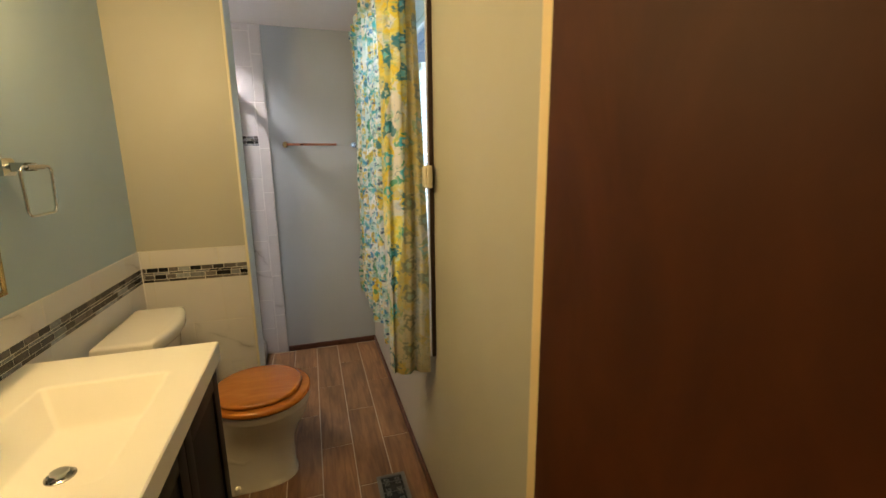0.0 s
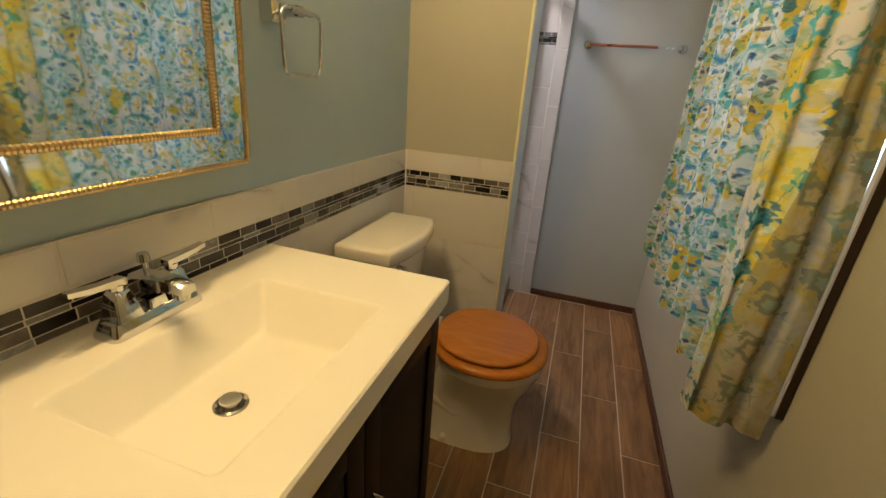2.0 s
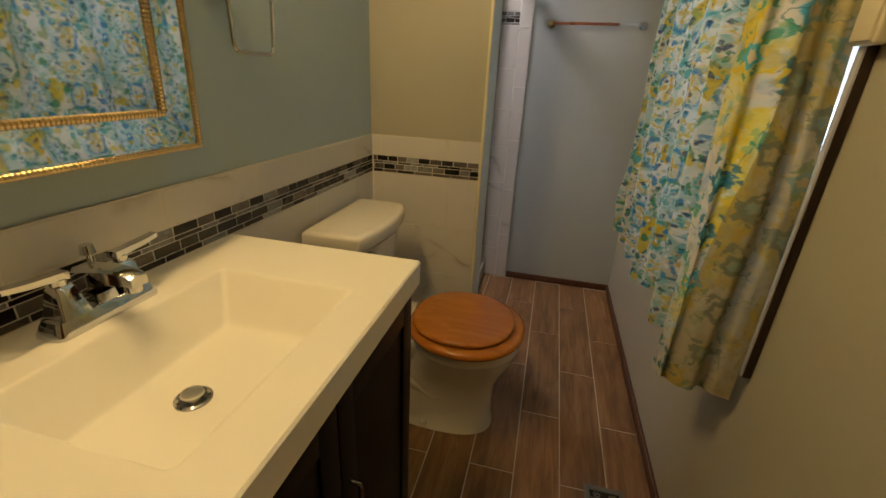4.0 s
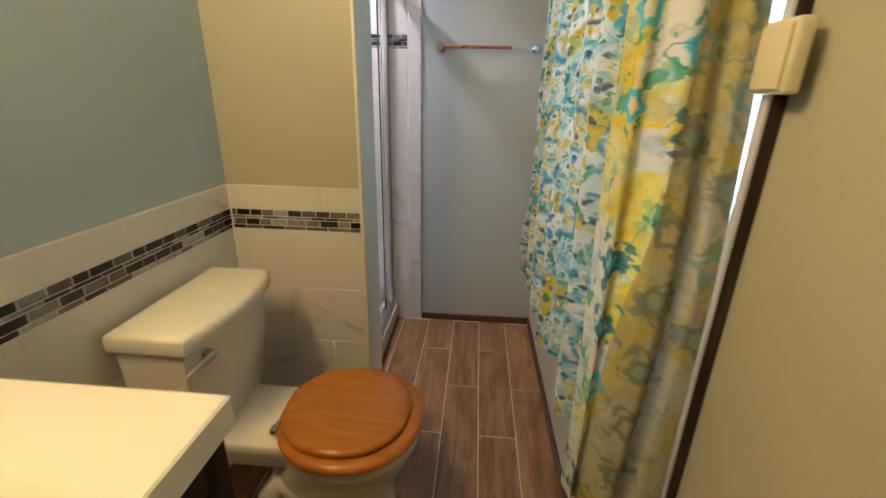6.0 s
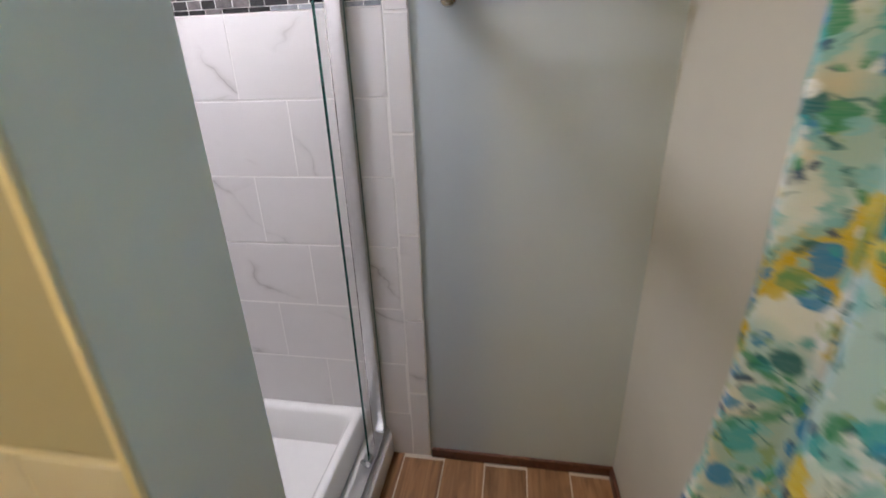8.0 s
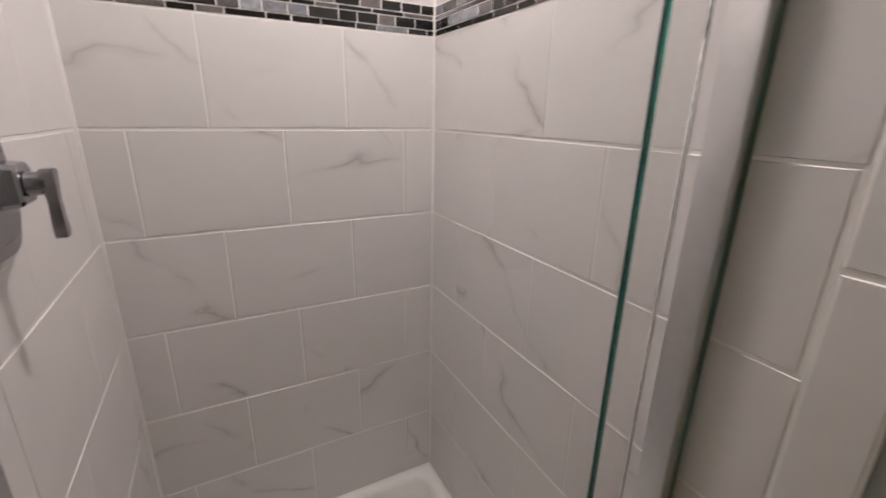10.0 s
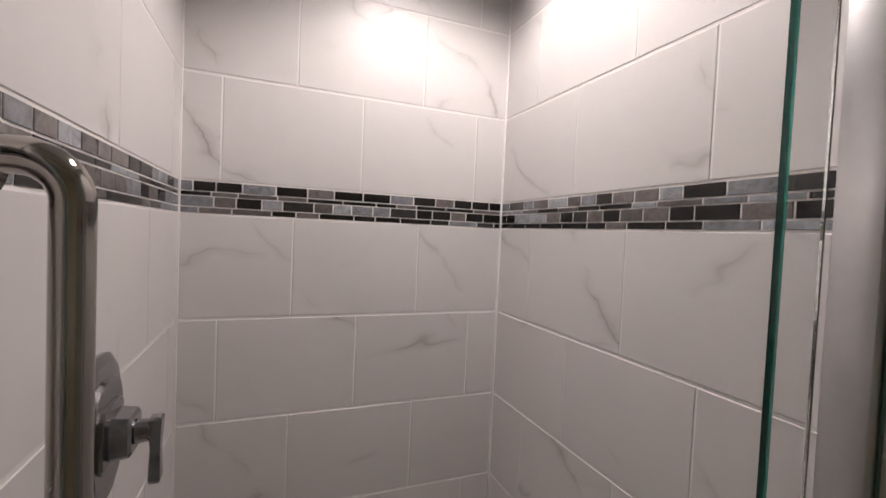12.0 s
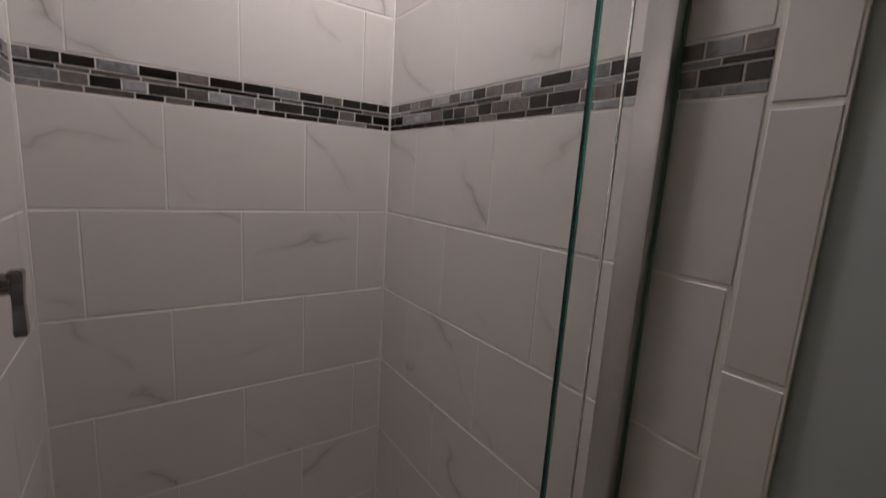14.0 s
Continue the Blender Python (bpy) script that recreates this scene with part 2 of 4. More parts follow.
    lay(both(both(less(above(n.math("ABSOLUTE", y), 0.008, 0.002)), less(above(tall, 0.03, 0.004))), far), 0.9, n.mixed(above(own, 0.5, 0.01), YELLOW, NAVY))
    scatter(34.0, 0.54, 0.38, 4.1, [(0.0, NAVY), (0.16, TURQ), (0.36, WHITE), (0.56, BLUE), (0.72, LEMON), (0.82, AQUA)], 0.9)
    scatter(60.0, 0.60, 0.40, 7.7, [(0.0, NAVY), (0.14, AQUA), (0.42, WHITE), (0.62, TURQ), (0.80, GREEN)], 0.85)
    # curled roses over the yellow ground
    x, y, r, ang, own = lattice(0.105, 0.175, 0.04, 0.02)
    shown = both(above(own, 0.12, 0.01), near)
    lobes = n.math("MULTIPLY", r, n.math("ADD", 1.0, n.math("MULTIPLY", n.math("COSINE", n.math("ADD", n.math("MULTIPLY", ang, 5.0), n.math("MULTIPLY", own, 20.0))), 0.16)))
    leaf = above(n.noise(scaled(p, 1, 0.8, 1), 24.0, 2), 0.54, 0.015)
    lay(both(both(less(above(lobes, 0.062, 0.003)), leaf), shown), 0.9, n.mixed(above(own, 0.6, 0.01), TEAL, GREEN))
    lay(both(between(lobes, 0.017, 0.034, 0.003), shown), 0.95, n.mixed(above(own, 0.7, 0.01), TEAL, TURQ))
    lay(both(less(above(lobes, 0.016, 0.003)), shown), 0.85, n.mixed(above(own, 0.5, 0.01), TURQ, CREAM))
    # thin pen lines
    ink = n.noise(n.add("CombineXYZ", U, n.math("MULTIPLY", V, 0.6), 9.1).outputs[0], 14.0, 1.5, 0.5, 0.4)
    line = less(above(n.math("ABSOLUTE", n.math("SUBTRACT", ink, 0.5)), 0.007, 0.004))
    lay(both(line, above(n.noise(p, 20.0, 2), 0.50, 0.05)), 0.7, TEAL)
    # dull reverse of the cloth; the olive brown also carries the near end's shade
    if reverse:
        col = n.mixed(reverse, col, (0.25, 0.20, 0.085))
    weave = n.noise(scaled(uv, 900, 1400, 1), 1.0, 2)
    crease = n.noise(scaled(uv, 6, 45, 1), 1.0, 3)
    n.bump(n.math("ADD", crease, n.math("MULTIPLY", weave, 0.25)), 0.35, 0.004)
    n.set(Base_Color=col, Roughness=0.85)
    mix = n.add("MixShader", 0.05 if reverse else 0.21, n.bsdf, n.add("BsdfTranslucent", col))
    n.tree.links.new(mix.outputs[0], n.tree.nodes["Material Output"].inputs[0])
    return n.mat


def clear_glass(name, colour=(1, 1, 1), rough=0.0):
    n = Nodes(name)
    return n.set(Base_Color=colour, Roughness=rough, Transmission_Weight=1.0, IOR=1.45)


def glow(name, colour, strength):
    n = Nodes(name)
    return n.set(Base_Color=(0, 0, 0), Emission_Color=colour, Emission_Strength=strength)


def shade_cloth():
    n = Nodes("shade_cloth")
    n.set(Base_Color=(0.82, 0.82, 0.80), Roughness=0.9)
    mix = n.add("MixShader", 0.6, n.bsdf, n.add("BsdfTranslucent", (0.85, 0.87, 0.9, 1)))
    n.tree.links.new(mix.outputs[0], n.tree.nodes["Material Output"].inputs[0])
    return n.mat


M_WALL = paint("sage_khaki_wall_paint", (0.425, 0.41, 0.345), 0.45)
# same wall paint on the left and far walls, window daylight's blue mixed in
M_WALL_DAYLIT = paint("wall_paint_daylight_blue", (0.385, 0.485, 0.56), 0.45)
M_WALL_FAR_DAYLIT = paint("far_wall_paint_daylight_blue", (0.42, 0.465, 0.485), 0.45)
M_TRIM_PALE = paint("pale_blue_trim_paint", (0.74, 0.80, 0.84), 0.4)
M_CEIL = paint("white_ceiling_paint", (0.80, 0.79, 0.77), 0.6, 0.03, 0.3)
M_CREAM = paint("cream_trim_paint", (0.74, 0.68, 0.52), 0.4, 0.04)
M_CASING = paint("cream_casing_paint", (0.76, 0.60, 0.33), 0.4, 0.04)
M_MOULDING = varnished_wood("tan_wood_moulding", (0.34, 0.15, 0.06), (0.48, 0.24, 0.10), 0.45, (30, 30, 3))
M_TILE = marble_tile()
M_MOSAIC = mosaic()
M_GROUT = paint("pale_grout", (0.78, 0.76, 0.74), 0.85, 0.06, 0.4)
M_GROUT_WARM = paint("sand_grout", (0.66, 0.63, 0.58), 0.85, 0.06, 0.4)
M_PLANK = wood_plank()
M_FLOORGROUT = paint("beige_floor_grout", (0.50, 0.44, 0.36), 0.85, 0.08, 0.4)
M_BASE = varnished_wood("dark_base_wood", (0.045, 0.016, 0.009), (0.13, 0.048, 0.024), 0.4, (30, 3, 30))
M_DARKTRIM = varnished_wood("dark_stained_trim", (0.014, 0.006, 0.004), (0.035, 0.014, 0.008), 0.45, (30, 30, 3))
M_DOOR = varnished_wood("brown_door_veneer", (0.042, 0.0108, 0.0029), (0.074, 0.0205, 0.0055), 0.55, (5, 5, 2.0), gloss=0.14)
M_SEAT = varnished_wood("honey_oak_varnish", (0.37, 0.122, 0.013), (0.50, 0.186, 0.024), 0.15, (3, 22, 6))
M_PORCELAIN = plain("white_vitreous_china", (0.78, 0.75, 0.70), 0.1, 0, 0.02, 9)
M_TOP = plain("white_cultured_marble", (0.88, 0.86, 0.80), 0.30, 0, 0.02, 6)
M_ESPRESSO = varnished_wood("espresso_stained_wood", (0.003, 0.002, 0.0018), (0.007, 0.005, 0.004), 0.42, (30, 30, 3), gloss=0.25)
M_CHROME = plain("polished_chrome", (0.64, 0.65, 0.67), 0.08, 1.0, 0.04, 20)
M_STEEL = plain("brushed_aluminium", (0.62, 0.62, 0.62), 0.30, 1.0, 0.06, 60)
M_NICKEL = plain("brushed_nickel", (0.32, 0.32, 0.34), 0.14, 1.0, 0.05, 40)
M_BARSTEEL = plain("polished_steel", (0.36, 0.335, 0.31), 0.09, 1.0, 0.05, 20)
M_GOLD = plain("antique_gold_leaf", (0.49, 0.38, 0.21), 0.24, 1.0, 0.2, 40)
M_MIRROR = plain("mirror_silver", (0.74, 0.77, 0.77), 0.012, 1.0, 0.005, 3)
M_COPPER = plain("copper_toned_bar", (0.55, 0.24, 0.16), 0.28, 1.0, 0.1, 40)
M_IRON = plain("dark_pewter", (0.20, 0.195, 0.185), 0.45, 0.8, 0.25, 90)
M_BLACK = plain("dark_duct", (0.01, 0.01, 0.01), 0.8)
M_PLASTIC = plain("cream_plastic", (0.68, 0.62, 0.48), 0.35)
M_PAN = plain("white_acrylic", (0.68, 0.67, 0.65), 0.22, 0, 0.02)
M_PAPER = plain("white_tissue", (0.82, 0.80, 0.76), 0.95)
# colour of daylight caught on the window trim
M_LIT_STRIP = plain("lavender_daylight_colour", (0.60, 0.62, 0.78), 0.25)
M_LIP = plain("green_grey_vinyl", (0.10, 0.20, 0.17), 0.3)
M_SEAL = plain("grey_vinyl", (0.09, 0.09, 0.085), 0.5)
M_GLASS = clear_glass("clear_glass")
M_GLASSEDGE = clear_glass("green_glass_edge", (0.05, 0.36, 0.28), 0.2)
M_CURTAIN = curtain_cloth("printed_cotton")
M_CURTAIN_BACK = curtain_cloth("printed_cotton_reverse_shaded", 0.60)
M_SHADE = shade_cloth()
M_DAY = glow("bright_overcast_day", (0.82, 0.87, 1.0), 2.4)
M_LENS = glow("lit_lamp_lens", (1.0, 0.93, 0.9), 6.0)


# ---- building helpers ----
def block(x0, y0, z0, x1, y1, z1, bevel=0.0, steps=2, bm=None):
    bm = bm or bmesh.new()
    made = bmesh.ops.create_cube(bm, size=1)["verts"]
    for v in made:
        v.co = Vector(((x0 + x1) / 2 + v.co.x * (x1 - x0), (y0 + y1) / 2 + v.co.y * (y1 - y0), (z0 + z1) / 2 + v.co.z * (z1 - z0)))
    if bevel:
        edges = list({e for v in made for e in v.link_edges})
        bmesh.ops.bevel(bm, geom=edges, offset=bevel, segments=steps, affect="EDGES", profile=0.6)
    return bm


def rod(a, b, r0, r1=None, sides=20, bm=None, bevel=0.0):
    bm = bm or bmesh.new()
    a, b = Vector(a), Vector(b)
    m = Matrix.Translation((a + b) / 2) @ (b - a).to_track_quat("Z", "Y").to_matrix().to_4x4()
    made = bmesh.ops.create_cone(bm, cap_ends=True, segments=sides, radius1=r0, radius2=r0 if r1 is None else r1, depth=(b - a).length, matrix=m)["verts"]
    if bevel:
        edges = [e for e in {e for v in made for e in v.link_edges} if any(len(f.verts) > 4 for f in e.link_faces)]
        bmesh.ops.bevel(bm, geom=edges, offset=bevel, segments=2, affect="EDGES")
    return bm


def loft(loops, close_start=True, close_end=True, bm=None):
    """A skin over rings of as many points each."""
    bm = bm or bmesh.new()
    rings = [[bm.verts.new(p) for p in ring] for ring in loops]
    for a, b in zip(rings, rings[1:]):
        for k in range(len(a)):
            j = (k + 1) % len(a)
            bm.faces.new((a[k], a[j], b[j], b[k]))
    if close_start:
        bm.faces.new(rings[0][::-1])
    if close_end:
        bm.faces.new(rings[-1])
    bmesh.ops.recalc_face_normals(bm, faces=bm.faces)
    return bm


def tube(points, radius, sides=14, closed=False, bm=None):
    """A round tube along points."""
    pts = [Vector(p) for p in points]
    loops, side = [], None
    for k, p in enumerate(pts):
        before = pts[k - 1] if k or closed else pts[k]
        after = pts[(k + 1) % len(pts)] if k + 1 < len(pts) or closed else pts[k]
        way = (after - before).normalized()
        if side is None:
            side = way.orthogonal().normalized()
        side = (side - way * side.dot(way)).normalized()
        up = way.cross(side)
        loops.append([p + radius * (math.cos(t) * side + math.sin(t) * up) for t in (2 * math.pi * i / sides for i in range(sides))])
    if closed:
        loops.append(loops[0])
    bm = loft(loops, not closed, not closed, bm)
    if closed:
        bmesh.ops.remove_doubles(bm, verts=bm.verts, dist=1e-5)
    return bm


def arc(centre, start, axis, degrees, steps=8):
    c, s = Vector(centre), Vector(start)
    return [c + Matrix.Rotation(radians(degrees) * k / steps, 3, Vector(axis)) @ (s - c) for k in range(steps + 1)]


def oval(cx, cy, z, rx, ry, n=40, power=2.0, front=1.0):
    out = []
    for k in range(n):
        t = 2 * math.pi * k / n
        c, s = math.cos(t), math.sin(t)
        x = math.copysign(abs(c) ** (2 / power), c) * rx * (front if c > 0 else 1.0)
        out.append((cx + x, cy + math.copysign(abs(s) ** (2 / power), s) * ry, z))
    return out


ORIGIN = {}


def thing(name, at, label, category, group="", kind=""):
    ob = new(name)
    ob.location = at
    ORIGIN[ob] = Vector(at)
    return tagged(ob, label, category, group, kind)


def part(name, bm, material, parent, label="", smooth=40):
    mesh = bpy.data.meshes.new(name)
    base = ORIGIN[parent]
    bmesh.ops.translate(bm, verts=bm.verts, vec=-base)
    if smooth:
        for f in bm.faces:
            f.smooth = True
        for e in bm.edges:
            if len(e.link_faces) == 2 and e.calc_face_angle(0) > radians(smooth):
                e.smooth = False
    bm.to_mesh(mesh)
    bm.free()
    mesh.materials.append(material)
    ob = new(name, mesh)
    ob.parent = parent
    ORIGIN[ob] = base
    return tagged(ob, label)


def structure(name, bm, material, label="", category="", smooth=40):
    mesh = bpy.data.meshes.new(name)
    for f in bm.faces:
        f.smooth = bool(smooth)
    for e in bm.edges:
        if len(e.link_faces) == 2 and e.calc_face_angle(0) > radians(smooth or 1):
            e.smooth = False
    bm.to_mesh(mesh)
    bm.free()
    mesh.materials.append(material)
    ob = new(name, mesh)
    ORIGIN[ob] = Vector((0, 0, 0))
    return tagged(ob, label, category, kind="structure")


PIECES = {}


def piece(name, parent, material, m, w, h, depth=0.006, ease=0.0015):
    """One flat tile of w by h, its face at depth above m's plane; alike tiles share a mesh."""
    key = (name, material.name, round(w, 3), round(h, 3), depth)
    if key not in PIECES:
        mesh = bpy.data.meshes.new(name)
        a, b, e = w / 2, h / 2, ease
        verts = []
        for z, s in ((0, 0.0), (depth - e, 0.0), (depth, e)):
            verts += [(-a + s, -b + s, z), (a - s, -b + s, z), (a - s, b - s, z), (-a + s, b - s, z)]
        faces = [(8, 9, 10, 11)]
        for lo in (0, 4):
            faces += [(lo + k, lo + (k + 1) % 4, lo + 4 + (k + 1) % 4, lo + 4 + k) for k in range(4)]
        mesh.from_pydata(verts, [], faces)
        mesh.materials.append(material)
        PIECES[key] = mesh
    ob = new(name, PIECES[key])
    ob.parent = parent
    ob.matrix_local = m
    return ob


def plane_at(origin, u, v):
    """A frame with its x along u, y along v and z out of the wall."""
    u, v = Vector(u), Vector(v)
    w = u.cross(v)
    return Matrix(((u.x, v.x, w.x, origin[0]), (u.y, v.y, w.y, origin[1]), (u.z, v.z, w.z, origin[2]), (0, 0, 0, 1)))


GAP = 0.0042


def tile_row(parent, face, u0, u1, z0, z1, joint, width=0.292, gap=GAP, name="tile", material=None, ease=0.0015):
    """A course of tiles from u0 to u1 with a joint at the given u."""
    first = joint - math.ceil((joint - u0) / width) * width
    u = first
    while u < u1 - 1e-4:
        a, b = max(u, u0), min(u + width, u1)
        if b - a > 0.012:
            piece(name, parent, material or M_TILE, face @ Matrix.Translation(((a + b) / 2, (z0 + z1) / 2, 0)), b - a - 0.4 * gap, z1 - z0 - gap, 0.006, ease)
        u += width


def mosaic_band(parent, face, u0, u1, z0, z1, seed):
    """Four courses of strips, tall and thin by turns."""
    rng = random.Random(seed)
    heights = [0.20, 0.33, 0.15, 0.32]
    z = z0
    for share in heights:
        h = share * (z1 - z0)
        u = u0 - rng.uniform(0, 0.05)
        while u < u1:
            w = rng.choice((0.042, 0.05, 0.058, 0.066)) if share > 0.25 else rng.choice((0.05, 0.062, 0.078))
            a, b = max(u, u0), min(u + w, u1)
            if b - a > 0.006:
                piece("mosaic_tile", parent, M_MOSAIC, face @ Matrix.Translation(((a + b) / 2, z + h / 2, 0)), round(b - a - 0.003, 3), h - 0.0026, 0.0062, 0.0006)
            u += w
        z += h


# ---- the room ----
CEIL = 2.29
floor = structure("floor", block(-0.55, -3.0, -0.08, 1.32, 1.06, -0.0018), M_FLOORGROUT, "wood-look plank tile floor with pale grout", "floor")
ceiling = structure("ceiling", block(-0.55, -3.0, CEIL, 1.32, 1.06, CEIL + 0.08), M_CEIL, "white painted ceiling", "ceiling")
wall_left = structure("wall_left", block(-0.11, -2.9, 0.0, -0.009, 0.02, CEIL), M_WALL_DAYLIT, "painted wall with tiled wainscot, the blue of daylight mixed into its colour", "wall")
wall_left.rotation_euler.z = radians(-1.6)
partition = structure("wall_partition", block(-0.5, 0.009, 0.0, 0.463, 0.191, CEIL), M_WALL, "partition wall with tile wainscot beside the shower", "wall")
wall_shower = structure("wall_shower_back", block(-0.51, 0.191, 0.0, -0.409, 0.951, CEIL), M_GROUT, "marble-look tiled shower wall", "wall")
wall_far = structure("wall_far", block(-0.51, 0.951, 0.0, 1.31, 1.05, CEIL), M_WALL_FAR_DAYLIT, "painted end wall, tiled at the shower, the blue of daylight mixed into its colour", "wall")
wall_back = structure("wall_back", block(-0.11, -3.0, 0.0, 1.31, -2.9, CEIL), M_WALL, "painted wall", "wall")

WY0, WY1, WZ0, WZ1 = -0.806, 0.12, 0.70, 2.0
DY0, DY1, DZ1 = -2.42, -1.701, 2.03
bm = bmesh.new()
for y0, y1, spans in ((-2.9, WY0, ((0, CEIL),)), (WY0, WY1, ((0, WZ0), (WZ1, CEIL))), (WY1, 0.951, ((0, CEIL),))):
    for z0, z1 in spans:
        block(1.21, y0, z0, 1.31, y1, z1, bm=bm)
bmesh.ops.remove_doubles(bm, verts=bm.verts, dist=1e-5)
wall_right = structure("wall_right", bm, M_WALL, "sage painted wall with a window", "wall")

# end face of the partition and its pale corner trim
structure("trim_partition_end", block(0.4633, 0.004, 0.0, 0.4733, 0.196, CEIL - 0.001, 0.002), M_TRIM_PALE, "pale blue painted board closing the partition end", "trim")
structure("trim_corner", block(0.461, -0.0035, 0.0, 0.4715, 0.0038, CEIL - 0.001, 0.0015), M_CREAM, "cream corner bead on the partition", "trim")

# baseboards
structure("baseboard_far", block(0.552, 0.937, 0.001, 1.2095, 0.9505, 0.042, 0.005, 3), M_BASE, "dark brown quarter-round base moulding", "baseboard")
structure("baseboard_right", block(1.196, -1.644, 0.001, 1.2095, 0.936, 0.042, 0.005, 3), M_BASE, "dark brown quarter-round base moulding", "baseboard")

# ---- the brown door ----
door = thing("door_1", (1.25, (DY0 + DY1) / 2, 0), "open dark brown flush door beside its cream casing", "door", kind="structure")
leaf = part("leaf", block(1.092, DY0 - 0.06, 0.010, 1.128, -1.774, DZ1 - 0.004, 0.002, 2), M_DOOR, door, "dark brown flush veneer leaf")
part("jamb", block(1.153, DY1 - 0.10, 0.0, 1.2095, DY1 - 0.0135, DZ1 - 0.001, 0.004, 3), M_CASING, door, "cream jamb board")
part("stop", block(1.163, DY1 - 0.013, 0.0, 1.2095, DY1 - 0.0005, DZ1 - 0.002, 0.002), M_MOULDING, door, "tan wooden stop moulding")
for z in (0.25, 1.0, 1.78):
    part("hinge", rod((1.140, -1.778, z - 0.045), (1.140, -1.778, z + 0.045), 0.013, 0.013, 12, bevel=0.002), M_NICKEL, door, "nickel butt hinge")
part("casing", block(1.150, DY1, 0.0, 1.2095, DY1 + 0.056, DZ1 + 0.07, 0.005, 3), M_CASING, door, "cream painted casing board")
part("casing", block(1.150, DY0 - 0.056, 0.0, 1.2095, DY0, DZ1 + 0.07, 0.005, 3), M_CASING, door, "cream painted casing board")
part("casing", block(1.151, DY0, DZ1, 1.2095, DY1, DZ1 + 0.07, 0.005, 3), M_CASING, door, "cream painted casing board")
part("knob", rod((1.04, DY0, 0.95), (1.092, DY0, 0.95), 0.026, 0.012, bevel=0.006), M_NICKEL, leaf, "nickel door knob")

# ---- window, shade and curtain ----
window = thing("window_1", (1.26, (WY0 + WY1) / 2, WZ0), "bright window with dark brown trim on the inside", "window", kind="structure")
T = 0.028
part("trim_board", block(1.193, WY0 - 0.018, WZ0 - T, 1.2095, WY0, WZ1 + T, 0.004), M_DARKTRIM, window, "dark brown trim")
# added strip: its lavender stands in for daylight gleaming on the dark trim
part("channel", block(1.1880, WY0 - 0.0165, WZ0 - T + 0.004, 1.1928, WY0 - 0.002, WZ1 + T - 0.004, 0.001), M_LIT_STRIP, window, "added pale lavender strip standing in for daylight on the trim's face")
part("trim_board", block(1.193, WY1, WZ0 - T, 1.2095, WY1 + T, WZ1 + T, 0.004), M_DARKTRIM, window, "dark brown trim")
part("trim_board", block(1.193, WY0, WZ1, 1.2095, WY1, WZ1 + T, 0.004), M_DARKTRIM, window, "dark brown trim")
part("sill", block(1.188, WY0, WZ0 - T, 1.2095, WY1, WZ0, 0.004), M_DARKTRIM, window, "dark brown sill board")
bm = bmesh.new()
for a, b, c, d in ((WY0, WY0 + 0.03, WZ0, WZ1), (WY1 - 0.03, WY1, WZ0, WZ1), (WY0 + 0.03, WY1 - 0.03, WZ0, WZ0 + 0.03), (WY0 + 0.03, WY1 - 0.03, WZ1 - 0.03, WZ1), (WY0 + 0.03, WY1 - 0.03, 1.35, 1.38)):
    block(1.283, a, c, 1.307, b, d, 0.002, bm=bm)
part("sash", bm, M_PAN, window, "white sash frame")
pane = part("pane", block(1.293, WY0 + 0.03, WZ0 + 0.03, 1.297, WY1 - 0.03, WZ1 - 0.03), M_GLASS, window)
pane.visible_shadow = False
structure("backdrop", block(3.0, -4.0, -1.0, 3.02, 4.0, 4.0), M_DAY, "bright overcast daylight outside the window", "backdrop")

shade = thing("cellular_shade", (1.207, (WY0 + WY1) / 2, WZ0 + 0.001), "white honeycomb cellular shade lowered from the top", "window shade")
N = 72
top, low = 1.735, WZ0 + 0.026
SY0, SY1 = WY0 + 0.08, WY1 - 0.006
for sign, nm in ((1, "front_cloth"), (-1, "back_cloth")):
    bm = bmesh.new()
    rows = []
    for k in range(2 * N + 1):
        z = low + (top - low) * k / (2 * N)
        x = 1.207 - sign * (0.003 + (0.008 if k % 2 else 0.0))
        rows.append([bm.verts.new((x, y, z)) for y in (SY0, SY1)])
    for a, b in zip(rows, rows[1:]):
        bm.faces.new((a[0], a[1], b[1], b[0]))
    part(nm, bm, M_SHADE, shade, smooth=0)
part("top_rail", block(1.195, SY0 - 0.002, top, 1.220, SY1 + 0.002, top + 0.018, 0.003), M_PAN, shade, "white plastic rail")
part("bottom_rail", block(1.195, SY0 - 0.002, WZ0 + 0.001, 1.220, SY1 + 0.002, low, 0.003), M_PAN, shade, "white plastic rail")

rod_thing = thing("curtain_rod", (1.08, -0.38, 2.02), "slim white curtain rod above the window", "curtain rod")
part("bar", tube([(1.209, -0.768, 2.02), (1.10, -0.768, 2.02), (1.078, -0.75, 2.02), (1.076, -0.73, 2.02), (1.076, 0.195, 2.02), (1.085, 0.215, 2.02), (1.209, 0.219, 2.02)], 0.008), M_PAN, rod_thing)
for y in (-0.768, 0.219):
    part("bracket", block(1.203, y - 0.012, 1.99, 1.2095, y + 0.012, 2.05, 0.002), M_CREAM, rod_thing)

